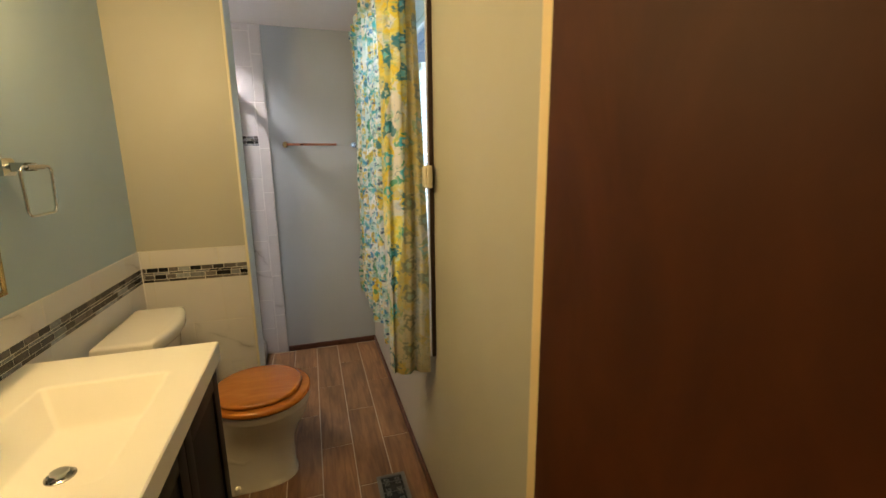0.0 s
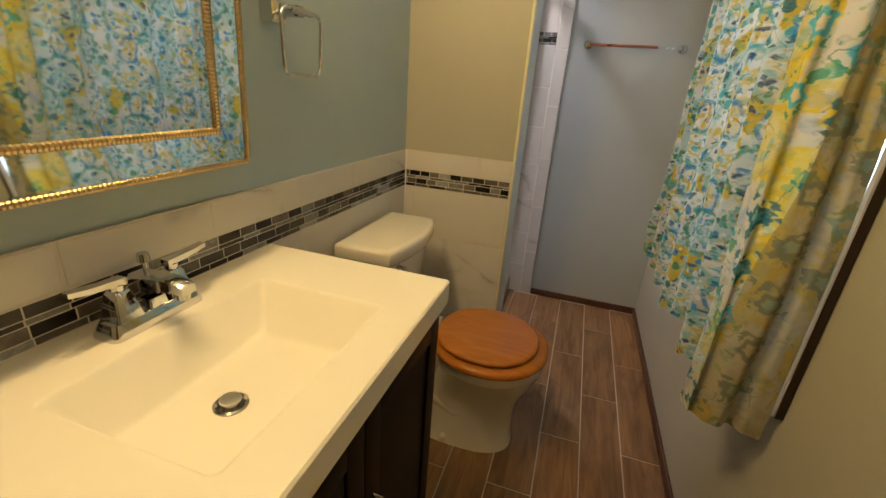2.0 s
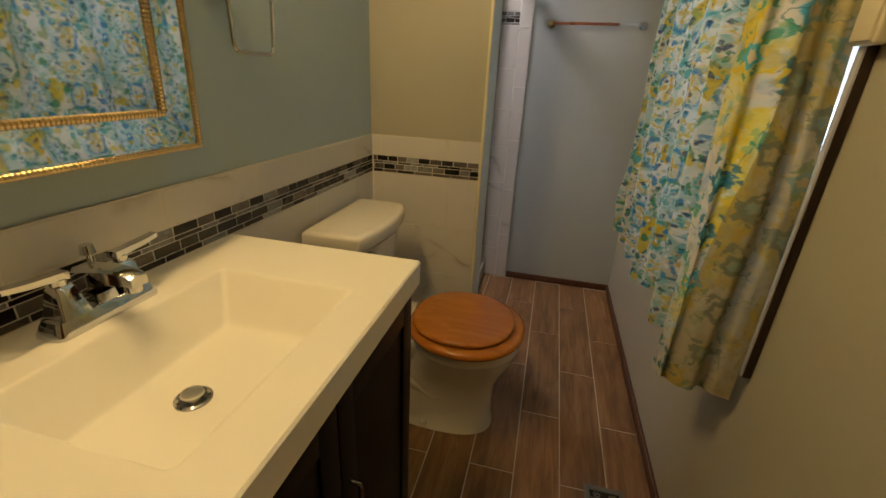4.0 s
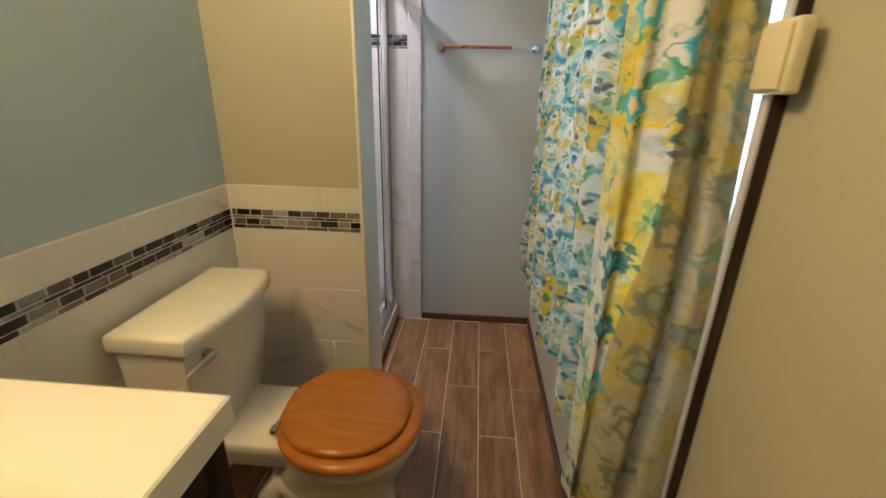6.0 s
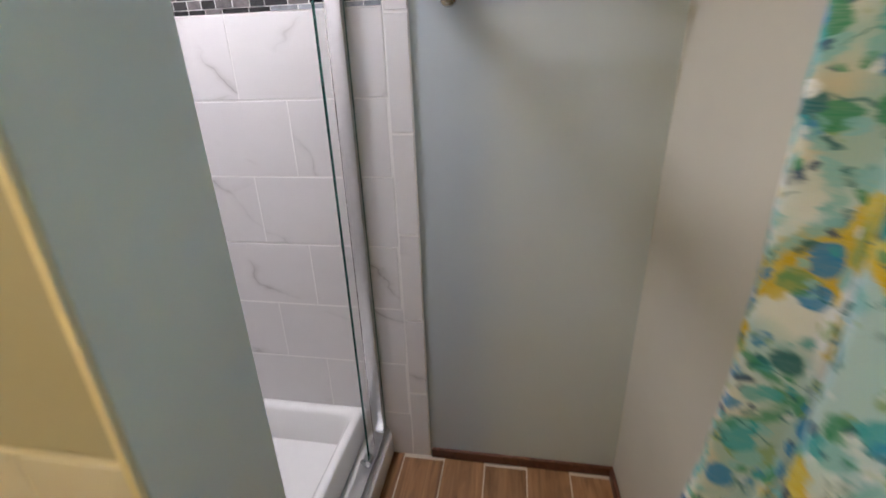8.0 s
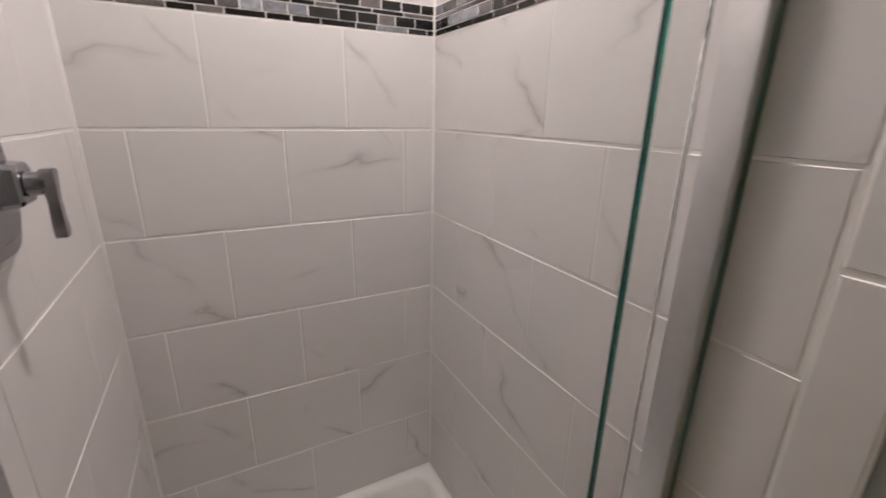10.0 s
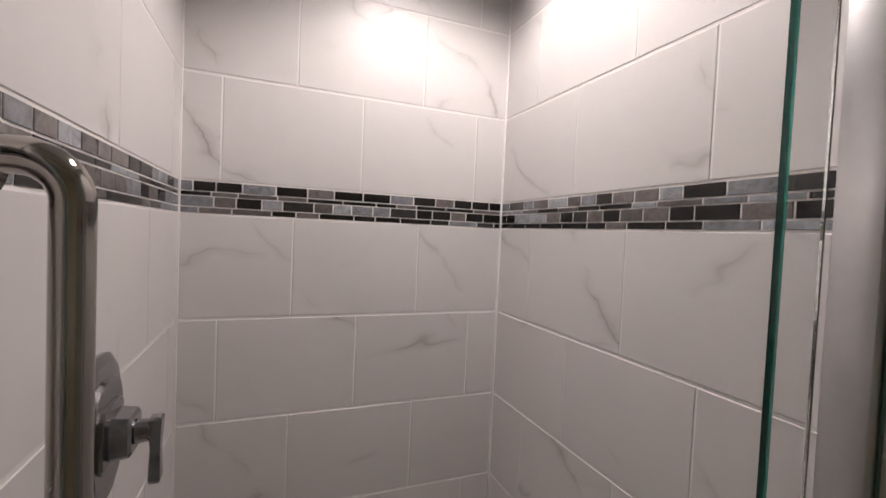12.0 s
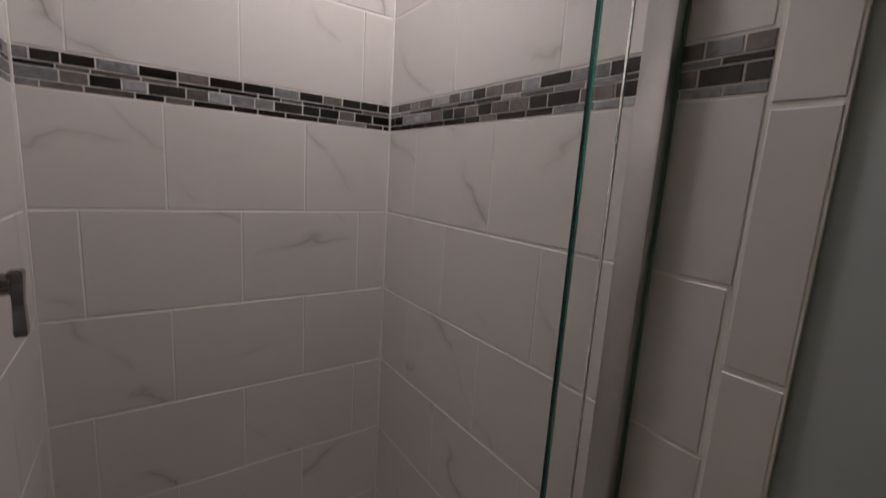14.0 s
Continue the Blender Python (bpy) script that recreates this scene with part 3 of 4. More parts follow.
# the curtain's plan at its hem, from the wall at the near end round to the far end
HEM = ((1.186, -0.818), (1.140, -0.811), (1.080, -0.790), (1.046, -0.742), (1.080, -0.700), (1.128, -0.668), (1.104, -0.625), (1.048, -0.588), (1.074, -0.545), (1.124, -0.512), (1.120, -0.450), (1.076, -0.374), (1.044, -0.305),
       (1.078, -0.260), (1.126, -0.227), (1.096, -0.168), (1.052, -0.113), (1.078, -0.062), (1.124, -0.031), (1.084, 0.011), (1.049, 0.043), (1.092, 0.076), (1.131, 0.098), (1.088, 0.128), (1.052, 0.159), (1.072, 0.188), (1.100, 0.202))
PER = 12


def hem_line():
    """A smooth line through the hem's turning points."""
    out = []
    for k in range(len(HEM) - 1):
        p = [Vector(HEM[max(0, min(len(HEM) - 1, k + d))]) for d in (-1, 0, 1, 2)]
        for i in range(PER):
            t = i / PER
            out.append(0.5 * (2 * p[1] + (p[2] - p[0]) * t + (2 * p[0] - 5 * p[1] + 4 * p[2] - p[3]) * t * t + (3 * p[1] - p[0] - 3 * p[2] + p[3]) * t ** 3))
    return out + [Vector(HEM[-1])]


def drape(reverse):
    """The cloth's printed face, or the turned-back edge that shows its reverse and widens towards the hem."""
    bm = bmesh.new()
    layer = bm.loops.layers.uv.new("UVMap")
    line, rows, top = hem_line(), 70, 2.075
    run = [0.0]
    for a, b in zip(line, line[1:]):
        run.append(run[-1] + (b - a).length)
    last = len(line) - 1
    columns = 32 if reverse else last - 20
    grid = []
    for j in range(rows + 1):
        v = j / rows
        edge = 13 + 15 * max(0.0, min(1.0, (0.75 - v) / 0.7)) + 2.0 * noise.noise((0.4, v * 5, 0.2))
        row = []
        for i in range(columns + 1):
            at = edge * i / columns if reverse else edge + (last - edge) * i / columns
            k = min(int(at), last - 1)
            p = line[k].lerp(line[k + 1], at - k)
            u = run[k] + (run[k + 1] - run[k]) * (at - k)
            hem = 0.606 + 0.055 * max(0.0, min(1.0, (p.y + 0.69) / 0.07)) + 0.006 * math.sin(31 * u) - 0.012 * math.sin(2.2 * u)
            z = hem + (top - hem) * v
            hang = max(0.0, min(1.0, (2.03 - z) / 0.7))
            straight = Vector((1.068 if p.y > -0.72 else p.x, p.y))
            q = straight.lerp(p, 0.5 + 0.5 * hang)
            q.y += 0.055 * max(0.0, v - 0.3) / 0.7 * max(0.0, 1 - 9 * u)
            gather = 0.010 * math.sin(210 * u + 1.5 * math.sin(17 * u)) * (1 - hang) ** 2
            pleat = 0.007 * math.sin(92 * u + 2.0 * noise.noise((u * 5, z * 1.1, 7.0))) * min(1.0, max(0.0, 9 * u - 0.8)) * (0.4 + 0.6 * hang)
            ruffle = 0.012 if z > 2.032 else (-0.004 if z > 2.0 else 0.0)
            x = q.x + gather + pleat - ruffle + 0.010 * noise.noise((p.y * 7, z * 2.2, 0.3 + 5 * p.x)) * hang
            x += 0.0018 * noise.noise((u * 40, z * 30.0, 1.3))
            y = q.y + 0.014 * noise.noise((p.y * 4, z * 1.8, 4.0)) * hang
            y -= (0.012 * math.sin(86 * u + 0.6 + noise.noise((u * 4, z * 1.5, 2.0))) + 0.005 * math.sin(170 * u + 3 * z)) * max(0.0, min(1.0, (0.20 - u) / 0.05, 25 * u)) * (0.5 + 0.5 * hang)
            x -= 0.016 * max(0.0, min(1.0, (p.y - 0.05) / 0.10)) * math.exp(-((z - 0.78) / 0.13) ** 2)
            free = min(1.0, 22 * u)
            x, y = q.x + (x - q.x) * free - 0.022 * max(0.0, v - 0.4) / 0.6 * max(0.0, 1 - 12 * u), q.y + (y - q.y) * free
            row.append((bm.verts.new((min(x, 1.1915), y, z)), (u, 1.46 * v)))
        grid.append(row)
    for low_row, high_row in zip(grid, grid[1:]):
        for i in range(columns):
            corners = (low_row[i], low_row[i + 1], high_row[i + 1], high_row[i])
            f = bm.faces.new([c[0] for c in corners])
            for loop, c in zip(f.loops, corners):
                loop[layer].uv = c[1]
    return bm


curtain = thing("curtain", (1.08, -0.38, 0.61), "floral print cotton curtain in blue, teal and yellow", "curtain")
part("panel", drape(False), M_CURTAIN, curtain, smooth=180)
part("turned_edge", drape(True), M_CURTAIN_BACK, curtain, "turned back edge showing the cloth's dull reverse, with shade mixed into its colour", 180)

holder = thing("wall_box", (1.19, -0.845, 1.316), "cream plastic box fixed on the window trim", "box")
part("body", block(1.174, -0.866, 1.317, 1.1925, -0.806, 1.394, 0.005, 3), M_PLASTIC, holder)
part("cover", block(1.169, -0.861, 1.322, 1.175, -0.811, 1.389, 0.003, 2), M_PLASTIC, holder, "cream cover plate")

# ---- vanity ----
VY0, VY1 = -1.625, -0.846
vanity = thing("vanity_cabinet", (0.22, (VY0 + VY1) / 2, 0), "dark espresso wooden vanity cabinet with panel doors", "cabinet")
for y0, y1 in ((VY0 + 0.012, VY0 + 0.030), (VY1 - 0.030, VY1 - 0.012)):
    part("side_panel", block(-0.02, y0, 0.0, 0.44, y1, 0.7875, 0.002), M_ESPRESSO, vanity)
part("front_rail", block(0.42, VY0 + 0.0305, 0.70, 0.44, VY1 - 0.0305, 0.7875, 0.001), M_ESPRESSO, vanity)
part("bottom_board", block(-0.02, VY0 + 0.0305, 0.082, 0.44, VY1 - 0.0305, 0.10), M_ESPRESSO, vanity)
part("toe_kick", block(0.37, VY0 + 0.0305, 0.0, 0.39, VY1 - 0.0305, 0.0815), M_ESPRESSO, vanity)
for y0, y1, hy in ((VY0 + 0.016, -1.238, -1.268), (-1.233, VY1 - 0.016, -1.203)):
    leaf = part("door", block(0.4405, y0, 0.095, 0.452, y1, 0.775, 0.002), M_ESPRESSO, vanity)
    for nm, a, b, c, d in (("stile", y0, y0 + 0.055, 0.095, 0.775), ("stile", y1 - 0.055, y1, 0.095, 0.775), ("rail", y0 + 0.0555, y1 - 0.0555, 0.095, 0.155), ("rail", y0 + 0.0555, y1 - 0.0555, 0.715, 0.775)):
        part(nm, block(0.4515, a, c, 0.459, b, d, 0.0015), M_ESPRESSO, leaf)
    bm = tube([(0.459, hy, 0.47), (0.476, hy, 0.472), (0.478, hy, 0.48), (0.478, hy, 0.55), (0.476, hy, 0.558), (0.459, hy, 0.56)], 0.005, 10)
    part("handle", bm, M_NICKEL, leaf, "nickel bar handle")


def round_rect(x0, x1, y0, y1, z, r, per=6):
    out = []
    for cx, cy, a in ((x1 - r, y1 - r, 0), (x0 + r, y1 - r, 90), (x0 + r, y0 + r, 180), (x1 - r, y0 + r, 270)):
        out += [(cx + r * math.cos(radians(a + 90 * k / per)), cy + r * math.sin(radians(a + 90 * k / per)), z) for k in range(per + 1)]
    return out


sink = thing("bathroom_sink", (0.24, (VY0 + VY1) / 2, 0.788), "white moulded vanity top with a rectangular sink", "sink")
B = (0.096, 0.388, -1.458, -1.030)
FLOOR = (0.146, 0.334, -1.424, -1.098)
loops = [round_rect(-0.046, 0.470, VY0 + 0.004, VY1 - 0.004, 0.788, 0.002), round_rect(-0.046, 0.474, VY0, VY1, 0.792, 0.004), round_rect(-0.046, 0.474, VY0, VY1, 0.846, 0.004),
         round_rect(-0.044, 0.470, VY0 + 0.004, VY1 - 0.004, 0.850, 0.003)]


def basin_ring(t, z, r):
    """An outline between the rim (t = 0) and the foot of the walls (t = 1)."""
    return round_rect(*(a + (b - a) * t for a, b in zip(B, FLOOR)), z, r)


rim = basin_ring(-0.12, 0.850, 0.016)
part("countertop", loft(loops + [rim], False, False), M_TOP, sink, smooth=30)
loops = [rim]
for t, z, r in ((-0.05, 0.8494, 0.015), (0.0, 0.8475, 0.014), (0.05, 0.8435, 0.013), (0.55, 0.803, 0.012), (0.90, 0.7735, 0.012), (0.96, 0.7693, 0.012), (1.02, 0.7662, 0.012), (1.10, 0.7643, 0.012), (1.25, 0.7632, 0.012)):
    loops.append(basin_ring(t, z, r))
loops.append(round_rect(0.18, 0.29, -1.337, -1.227, 0.7585, 0.05))
loops.append(round_rect(0.205, 0.265, -1.312, -1.252, 0.7555, 0.029))
part("basin", loft(loops, False, True), M_TOP, sink, smooth=60)
C = (0.235, -1.282)
drain = part("drain", loft([oval(*C, 0.7555, 0.028, 0.028), oval(*C, 0.758, 0.028, 0.028), oval(*C, 0.7598, 0.0245, 0.0245), oval(*C, 0.7565, 0.021, 0.021)]), M_NICKEL, sink, "nickel drain flange")
part("stopper", loft([oval(*C, 0.7565, 0.010, 0.010), oval(*C, 0.765, 0.010, 0.010), oval(*C, 0.766, 0.0175, 0.0175), oval(*C, 0.769, 0.0165, 0.0165), oval(*C, 0.7705, 0.008, 0.008)]), M_STEEL, drain, "bright stopper")

faucet = thing("faucet", (0.045, -1.235, 0.8505), "chrome two-handle faucet with lever handles", "faucet")
loops = [round_rect(0.006, 0.064, -1.327, -1.150, 0.8505, 0.014), round_rect(0.006, 0.064, -1.327, -1.150, 0.856, 0.014), round_rect(0.014, 0.056, -1.318, -1.158, 0.876, 0.010),
         round_rect(0.018, 0.052, -1.314, -1.162, 0.878, 0.009)]
part("base_plate", loft(loops), M_CHROME, faucet, smooth=35)


def square(cx, cy, z, a, b, r=0.004):
    return round_rect(cx - a, cx + a, cy - b, cy + b, z, r, 3)


for cy, way in ((-1.288, -1), (-1.188, 1)):
    post = part("handle_post", loft([square(0.035, cy, 0.877, 0.023, 0.023), square(0.035, cy, 0.886, 0.021, 0.021), square(0.035, cy, 0.921, 0.015, 0.015), square(0.035, cy, 0.926, 0.012, 0.012)]), M_CHROME, faucet, smooth=35)
    part("collar", rod((0.035, cy, 0.925), (0.035, cy, 0.936), 0.011, 0.012, 16), M_CHROME, post)
    ends = [[(0.035 + dx * s, cy + way * t, z + dz * s2) for dx, dz in ((-1, -1), (1, -1), (1, 1), (-1, 1))] for t, s, s2, z in ((-0.012, 0.0105, 0.006, 0.940), (0.018, 0.0085, 0.005, 0.942), (0.046, 0.0095, 0.0045, 0.945), (0.073, 0.0075, 0.004, 0.949))]
    part("lever", loft(ends), M_CHROME, post, smooth=30)
ring = lambda x, z, a, b: [(x, -1.235 + s * a, z + t * b) for s, t in ((-1, -1), (1, -1), (1, 0.7), (0.7, 1), (-0.7, 1), (-1, 0.7))]
part("spout", loft([ring(0.010, 0.908, 0.019, 0.026), ring(0.048, 0.921, 0.018, 0.017), ring(0.085, 0.928, 0.0165, 0.012), ring(0.116, 0.927, 0.0155, 0.010), ring(0.126, 0.923, 0.014, 0.008)]), M_CHROME, faucet, smooth=30)
part("spout_foot", loft([square(0.035, -1.235, 0.877, 0.020, 0.018), square(0.035, -1.235, 0.893, 0.017, 0.016)]), M_CHROME, faucet)
part("spout_outlet", rod((0.112, -1.235, 0.903), (0.112, -1.235, 0.919), 0.0105, 0.011, 16), M_CHROME, faucet)
part("lift_rod", rod((0.024, -1.228, 0.93), (0.024, -1.228, 0.955), 0.004, bm=rod((0.024, -1.228, 0.953), (0.024, -1.228, 0.968), 0.011, 0.009, 16)), M_CHROME, faucet)

# ---- mirror, towel ring, vanity light ----
mirror = thing("wall_mirror", (0.0, -1.235, 1.092), "rectangular mirror with a mirrored border and gold rope frame", "mirror")
LEAN = Matrix.Translation((0.001, 0, 1.092)) @ Matrix.Rotation(radians(2.0), 4, "Y") @ Matrix.Translation((0, 0, -1.092))
MY0, MY1, MZ0, MZ1 = -1.505, -0.966, 1.093, 1.80


def leaned(bm):
    bmesh.ops.transform(bm, matrix=LEAN, verts=bm.verts)
    return bm


def beaded(y0, z0, y1, z1, x, r):
    """A rope-like gold stick from one corner to another."""
    a, b = Vector((x, y0, z0)), Vector((x, y1, z1))
    steps = int((b - a).length / 0.0035)
    pts = [a.lerp(b, k / steps) for k in range(steps + 1)]
    side, up = Vector((1, 0, 0)), (b - a).normalized().cross(Vector((1, 0, 0)))
    loops = []
    for k, p in enumerate(pts):
        rr = r * (1.0 if k % 2 else 0.80)
        loops.append([p + rr * (math.cos(t) * side + math.sin(t) * up) for t in (2 * math.pi * i / 8 for i in range(8))])
    return loft(loops)


part("backing", leaned(block(-0.034, MY0 + 0.004, MZ0 + 0.004, 0.012, MY1 - 0.004, MZ1 - 0.004)), M_BLACK, mirror, "dark backing board")
W = 0.066
for k, (outer, inner) in enumerate((((MY0, MZ0, MY1, MZ0), (MY0 + W, MZ0 + W, MY1 - W, MZ0 + W)), ((MY0, MZ1, MY1, MZ1), (MY0 + W, MZ1 - W, MY1 - W, MZ1 - W)),
                                    ((MY0, MZ0, MY0, MZ1), (MY0 + W, MZ0 + W, MY0 + W, MZ1 - W)), ((MY1, MZ0, MY1, MZ1), (MY1 - W, MZ0 + W, MY1 - W, MZ1 - W)))):
    part("outer_moulding", leaned(beaded(*outer, 0.0300, 0.0060)), M_GOLD, mirror, "gold rope moulding", smooth=0)
    part("inner_moulding", leaned(beaded(*inner, 0.020, 0.0075)), M_GOLD, mirror, "gold rope moulding", smooth=0)
    bm = bmesh.new()
    o, i = [(outer[0], outer[1]), (outer[2], outer[3])], [(inner[0], inner[1]), (inner[2], inner[3])]
    mid = [tuple(a + (b - a) * 0.14 for a, b in zip(p, q)) for p, q in zip(o, i)]
    rows = [[bm.verts.new((x, *p)) for p in line] for x, line in ((0.0290, o), (0.0282, mid), (0.0180, i))]
    for a, b in zip(rows, rows[1:]):
        bm.faces.new((a[0], a[1], b[1], b[0]))
    solid = bmesh.ops.extrude_face_region(bm, geom=bm.faces[:])["geom"]
    for v in solid:
        if isinstance(v, bmesh.types.BMVert):
            v.co.x -= 0.0006
    bmesh.ops.recalc_face_normals(bm, faces=bm.faces)
    part("border_strip", leaned(bm), M_MIRROR, mirror, "bevelled mirror border strip", smooth=0)
for y0, y1, z0, z1 in ((MY0, MY1, MZ0 - 0.002, MZ0 + 0.003), (MY0, MY1, MZ1 - 0.003, MZ1 + 0.002), (MY0 - 0.002, MY0 + 0.003, MZ0 + 0.0032, MZ1 - 0.0032), (MY1 - 0.003, MY1 + 0.002, MZ0 + 0.0032, MZ1 - 0.0032)):
    part("edge_board", leaned(block(-0.034, y0, z0, 0.0278, y1, z1)), M_GOLD, mirror, "gold frame edge")
part("glass", leaned(block(0.0125, MY0 + W, MZ0 + W, 0.0185, MY1 - W, MZ1 - W)), M_MIRROR, mirror, "silvered mirror glass", smooth=0)

towel_ring = thing("towel_ring", (0.0, -0.795, 1.405), "chrome square-backed towel ring on the wall", "towel ring")
part("back_plate", loft([[(x, -0.795 + s * a, 1.405 + t * a) for s, t in ((-1, -1), (1, -1), (1, 1), (-1, 1))] for x, a in ((-0.0345, 0.024), (0.002, 0.024), (0.010, 0.016), (0.012, 0.012))]), M_CHROME, towel_ring, smooth=20)
part("arm", block(0.010, -0.807, 1.393, 0.062, -0.783, 1.417, 0.003), M_CHROME, towel_ring)
part("pivot", rod((0.060, -0.835, 1.405), (0.060, -0.755, 1.405), 0.008, 0.008, 16, bevel=0.002), M_CHROME, towel_ring)
pts = []
for (y, z), a in (((-0.744, 1.293), -90), ((-0.739, 1.385), 0), ((-0.845, 1.385), 90), ((-0.840, 1.293), 180)):
    pts += [(0.062 - 0.02 * (1.405 - z - 0.021 * math.sin(radians(a + t))), y + 0.021 * math.cos(radians(a + t)), z + 0.021 * math.sin(radians(a + t))) for t in (0, 18, 36, 54, 72, 90)]
part("ring", tube(pts, 0.0045, 10, True), M_CHROME, towel_ring)

vlight = thing("vanity_light", (0.0, -1.235, 2.0), "nickel vanity light bar with three bulbs", "light fixture")
part("back_plate", block(-0.05, -1.50, 2.02, 0.02, -0.97, 2.12, 0.006), M_NICKEL, vlight)
for y in (-1.40, -1.235, -1.07):
    arm = part("arm", tube([(0.02, y, 2.07), (0.085, y, 2.08), (0.112, y, 2.07), (0.112, y, 2.04)], 0.008), M_NICKEL, vlight)
    part("socket", rod((0.112, y, 1.995), (0.112, y, 2.05), 0.02, 0.016), M_NICKEL, arm)

# ---- toilet ----
TY = -0.388
toilet = thing("toilet", (0.35, TY, 0), "white china toilet with a honey oak seat, lid closed", "toilet")


def tank_ring(z, x0, x1, half, bow):
    """A tank outline: flat back, bowed front."""
    pts = [(x0, TY - half, z)]
    for k in range(11):
        t = -1 + 2 * k / 10
        pts.append((x1 + bow * (1 - t * t), TY + t * half, z))
    pts.append((x0, TY + half, z))
    return pts


part("tank", loft([tank_ring(0.395, 0.035, 0.140, 0.165, 0.02), tank_ring(0.41, 0.03, 0.155, 0.175, 0.025), tank_ring(0.60, 0.022, 0.178, 0.193, 0.03), tank_ring(0.722, 0.02, 0.188, 0.198, 0.032)]), M_PORCELAIN, toilet, smooth=45)
lid = [tank_ring(0.722, 0.022, 0.190, 0.199, 0.032), tank_ring(0.725, 0.014, 0.201, 0.208, 0.036), tank_ring(0.734, 0.012, 0.206, 0.213, 0.037), tank_ring(0.764, 0.012, 0.206, 0.213, 0.037), tank_ring(0.772, 0.014, 0.203, 0.210, 0.037), tank_ring(0.777, 0.020, 0.197, 0.204, 0.036), tank_ring(0.779, 0.032, 0.185, 0.192, 0.033)]
part("tank_lid", loft(lid), M_PORCELAIN, toilet, smooth=60)
lever = part("flush_lever", rod((0.205, TY - 0.145, 0.697), (0.226, TY - 0.145, 0.697), 0.017, 0.013, bevel=0.003), M_CHROME, toilet, "chrome flush lever")
part("paddle", loft([[(0.230 + g + 0.5 * w * math.cos(a), TY - 0.145 + d, 0.697 + e + w * math.sin(a)) for a in [math.tau * k / 14 for k in range(14)]] for g, d, e, w in ((0.0, 0.016, 0.003, 0.004), (0.0, 0.010, 0.002, 0.011), (-0.001, -0.008, 0.001, 0.013), (-0.007, -0.035, -0.004, 0.011), (-0.016, -0.065, -0.010, 0.008), (-0.022, -0.082, -0.014, 0.003))]), M_CHROME, lever, smooth=40)
CX = 0.520
bowl = [oval(x, TY, z, rx, ry, 40, power) for x, z, rx, ry, power in (
    (0.44, 0.0, 0.206, 0.117, 2.6), (0.44, 0.012, 0.204, 0.115, 2.6), (0.44, 0.03, 0.199, 0.107, 2.5), (0.445, 0.14, 0.193, 0.102, 2.4), (0.452, 0.19, 0.192, 0.106, 2.35), (0.475, 0.245, 0.192, 0.120, 2.3),
    (0.498, 0.295, 0.198, 0.150, 2.1), (0.512, 0.335, 0.200, 0.176, 2.0), (CX, 0.358, 0.198, 0.190, 2.0), (CX, 0.366, 0.201, 0.196, 2.0), (CX, 0.393, 0.199, 0.195, 2.0), (CX, 0.398, 0.188, 0.178, 2.0))]
part("bowl", loft(bowl), M_PORCELAIN, toilet, smooth=60)
part("deck", loft([round_rect(0.05, 0.40, TY - 0.105, TY + 0.105, 0.30, 0.03), round_rect(0.04, 0.42, TY - 0.125, TY + 0.125, 0.36, 0.04), round_rect(0.04, 0.42, TY - 0.13, TY + 0.13, 0.390, 0.04), round_rect(0.045, 0.415, TY - 0.125, TY + 0.125, 0.396, 0.04)]), M_PORCELAIN, toilet, smooth=60)
for side in (-1, 1):
    part("trapway", tube([(0.53, TY + side * 0.048, 0.235), (0.49, TY + side * 0.056, 0.17), (0.43, TY + side * 0.058, 0.135), (0.37, TY + side * 0.056, 0.17), (0.31, TY + side * 0.050, 0.20), (0.265, TY + side * 0.050, 0.12), (0.262, TY + side * 0.050, 0.03)], 0.046, 20), M_PORCELAIN, toilet, smooth=60)


def seat_ring(z, a, b, shift=0.0):
    return oval(CX + shift, TY, z, a, b, 48, 2.15)


part("seat", loft([seat_ring(0.3985, 0.188, 0.188), seat_ring(0.402, 0.202, 0.205), seat_ring(0.411, 0.208, 0.212), seat_ring(0.421, 0.207, 0.211), seat_ring(0.428, 0.198, 0.200)]), M_SEAT, toilet, "honey oak seat ring", 60)
cover = [seat_ring(z, a, b, -0.012) for z, a, b in ((0.4285, 0.168, 0.168), (0.431, 0.178, 0.179), (0.438, 0.184, 0.185), (0.446, 0.182, 0.183), (0.451, 0.173, 0.173), (0.453, 0.145, 0.14), (0.4535, 0.06, 0.055))]
part("seat_lid", loft(cover), M_SEAT, toilet, "honey oak closed lid", 60)
for s in (-0.075, 0.075):
    hinge = part("hinge", rod((0.325, TY + s - 0.028, 0.420), (0.325, TY + s + 0.028, 0.420), 0.009, 0.009, 14, bevel=0.002), M_CHROME, toilet, "chrome seat hinge")
    part("hinge_foot", block(0.305, TY + s - 0.014, 0.396, 0.338, TY + s + 0.014, 0.416, 0.004), M_CHROME, hinge)
for s in (-0.112, 0.112):
    part("bolt_cap", loft([oval(0.40, TY + s, 0.010, 0.013, 0.013, 16), oval(0.40, TY + s, 0.032, 0.012, 0.012, 16), oval(0.40, TY + s, 0.038, 0.006, 0.006, 16)]), M_PORCELAIN, toilet)

roll = thing("toilet_paper_holder", (0.16, -0.846, 0.60), "white paper roll on a chrome holder beside the vanity", "toilet paper")
part("bracket", tube([(0.235, -0.8595, 0.60), (0.235, -0.80, 0.60), (0.230, -0.786, 0.60), (0.09, -0.786, 0.60)], 0.006, 10), M_CHROME, roll)
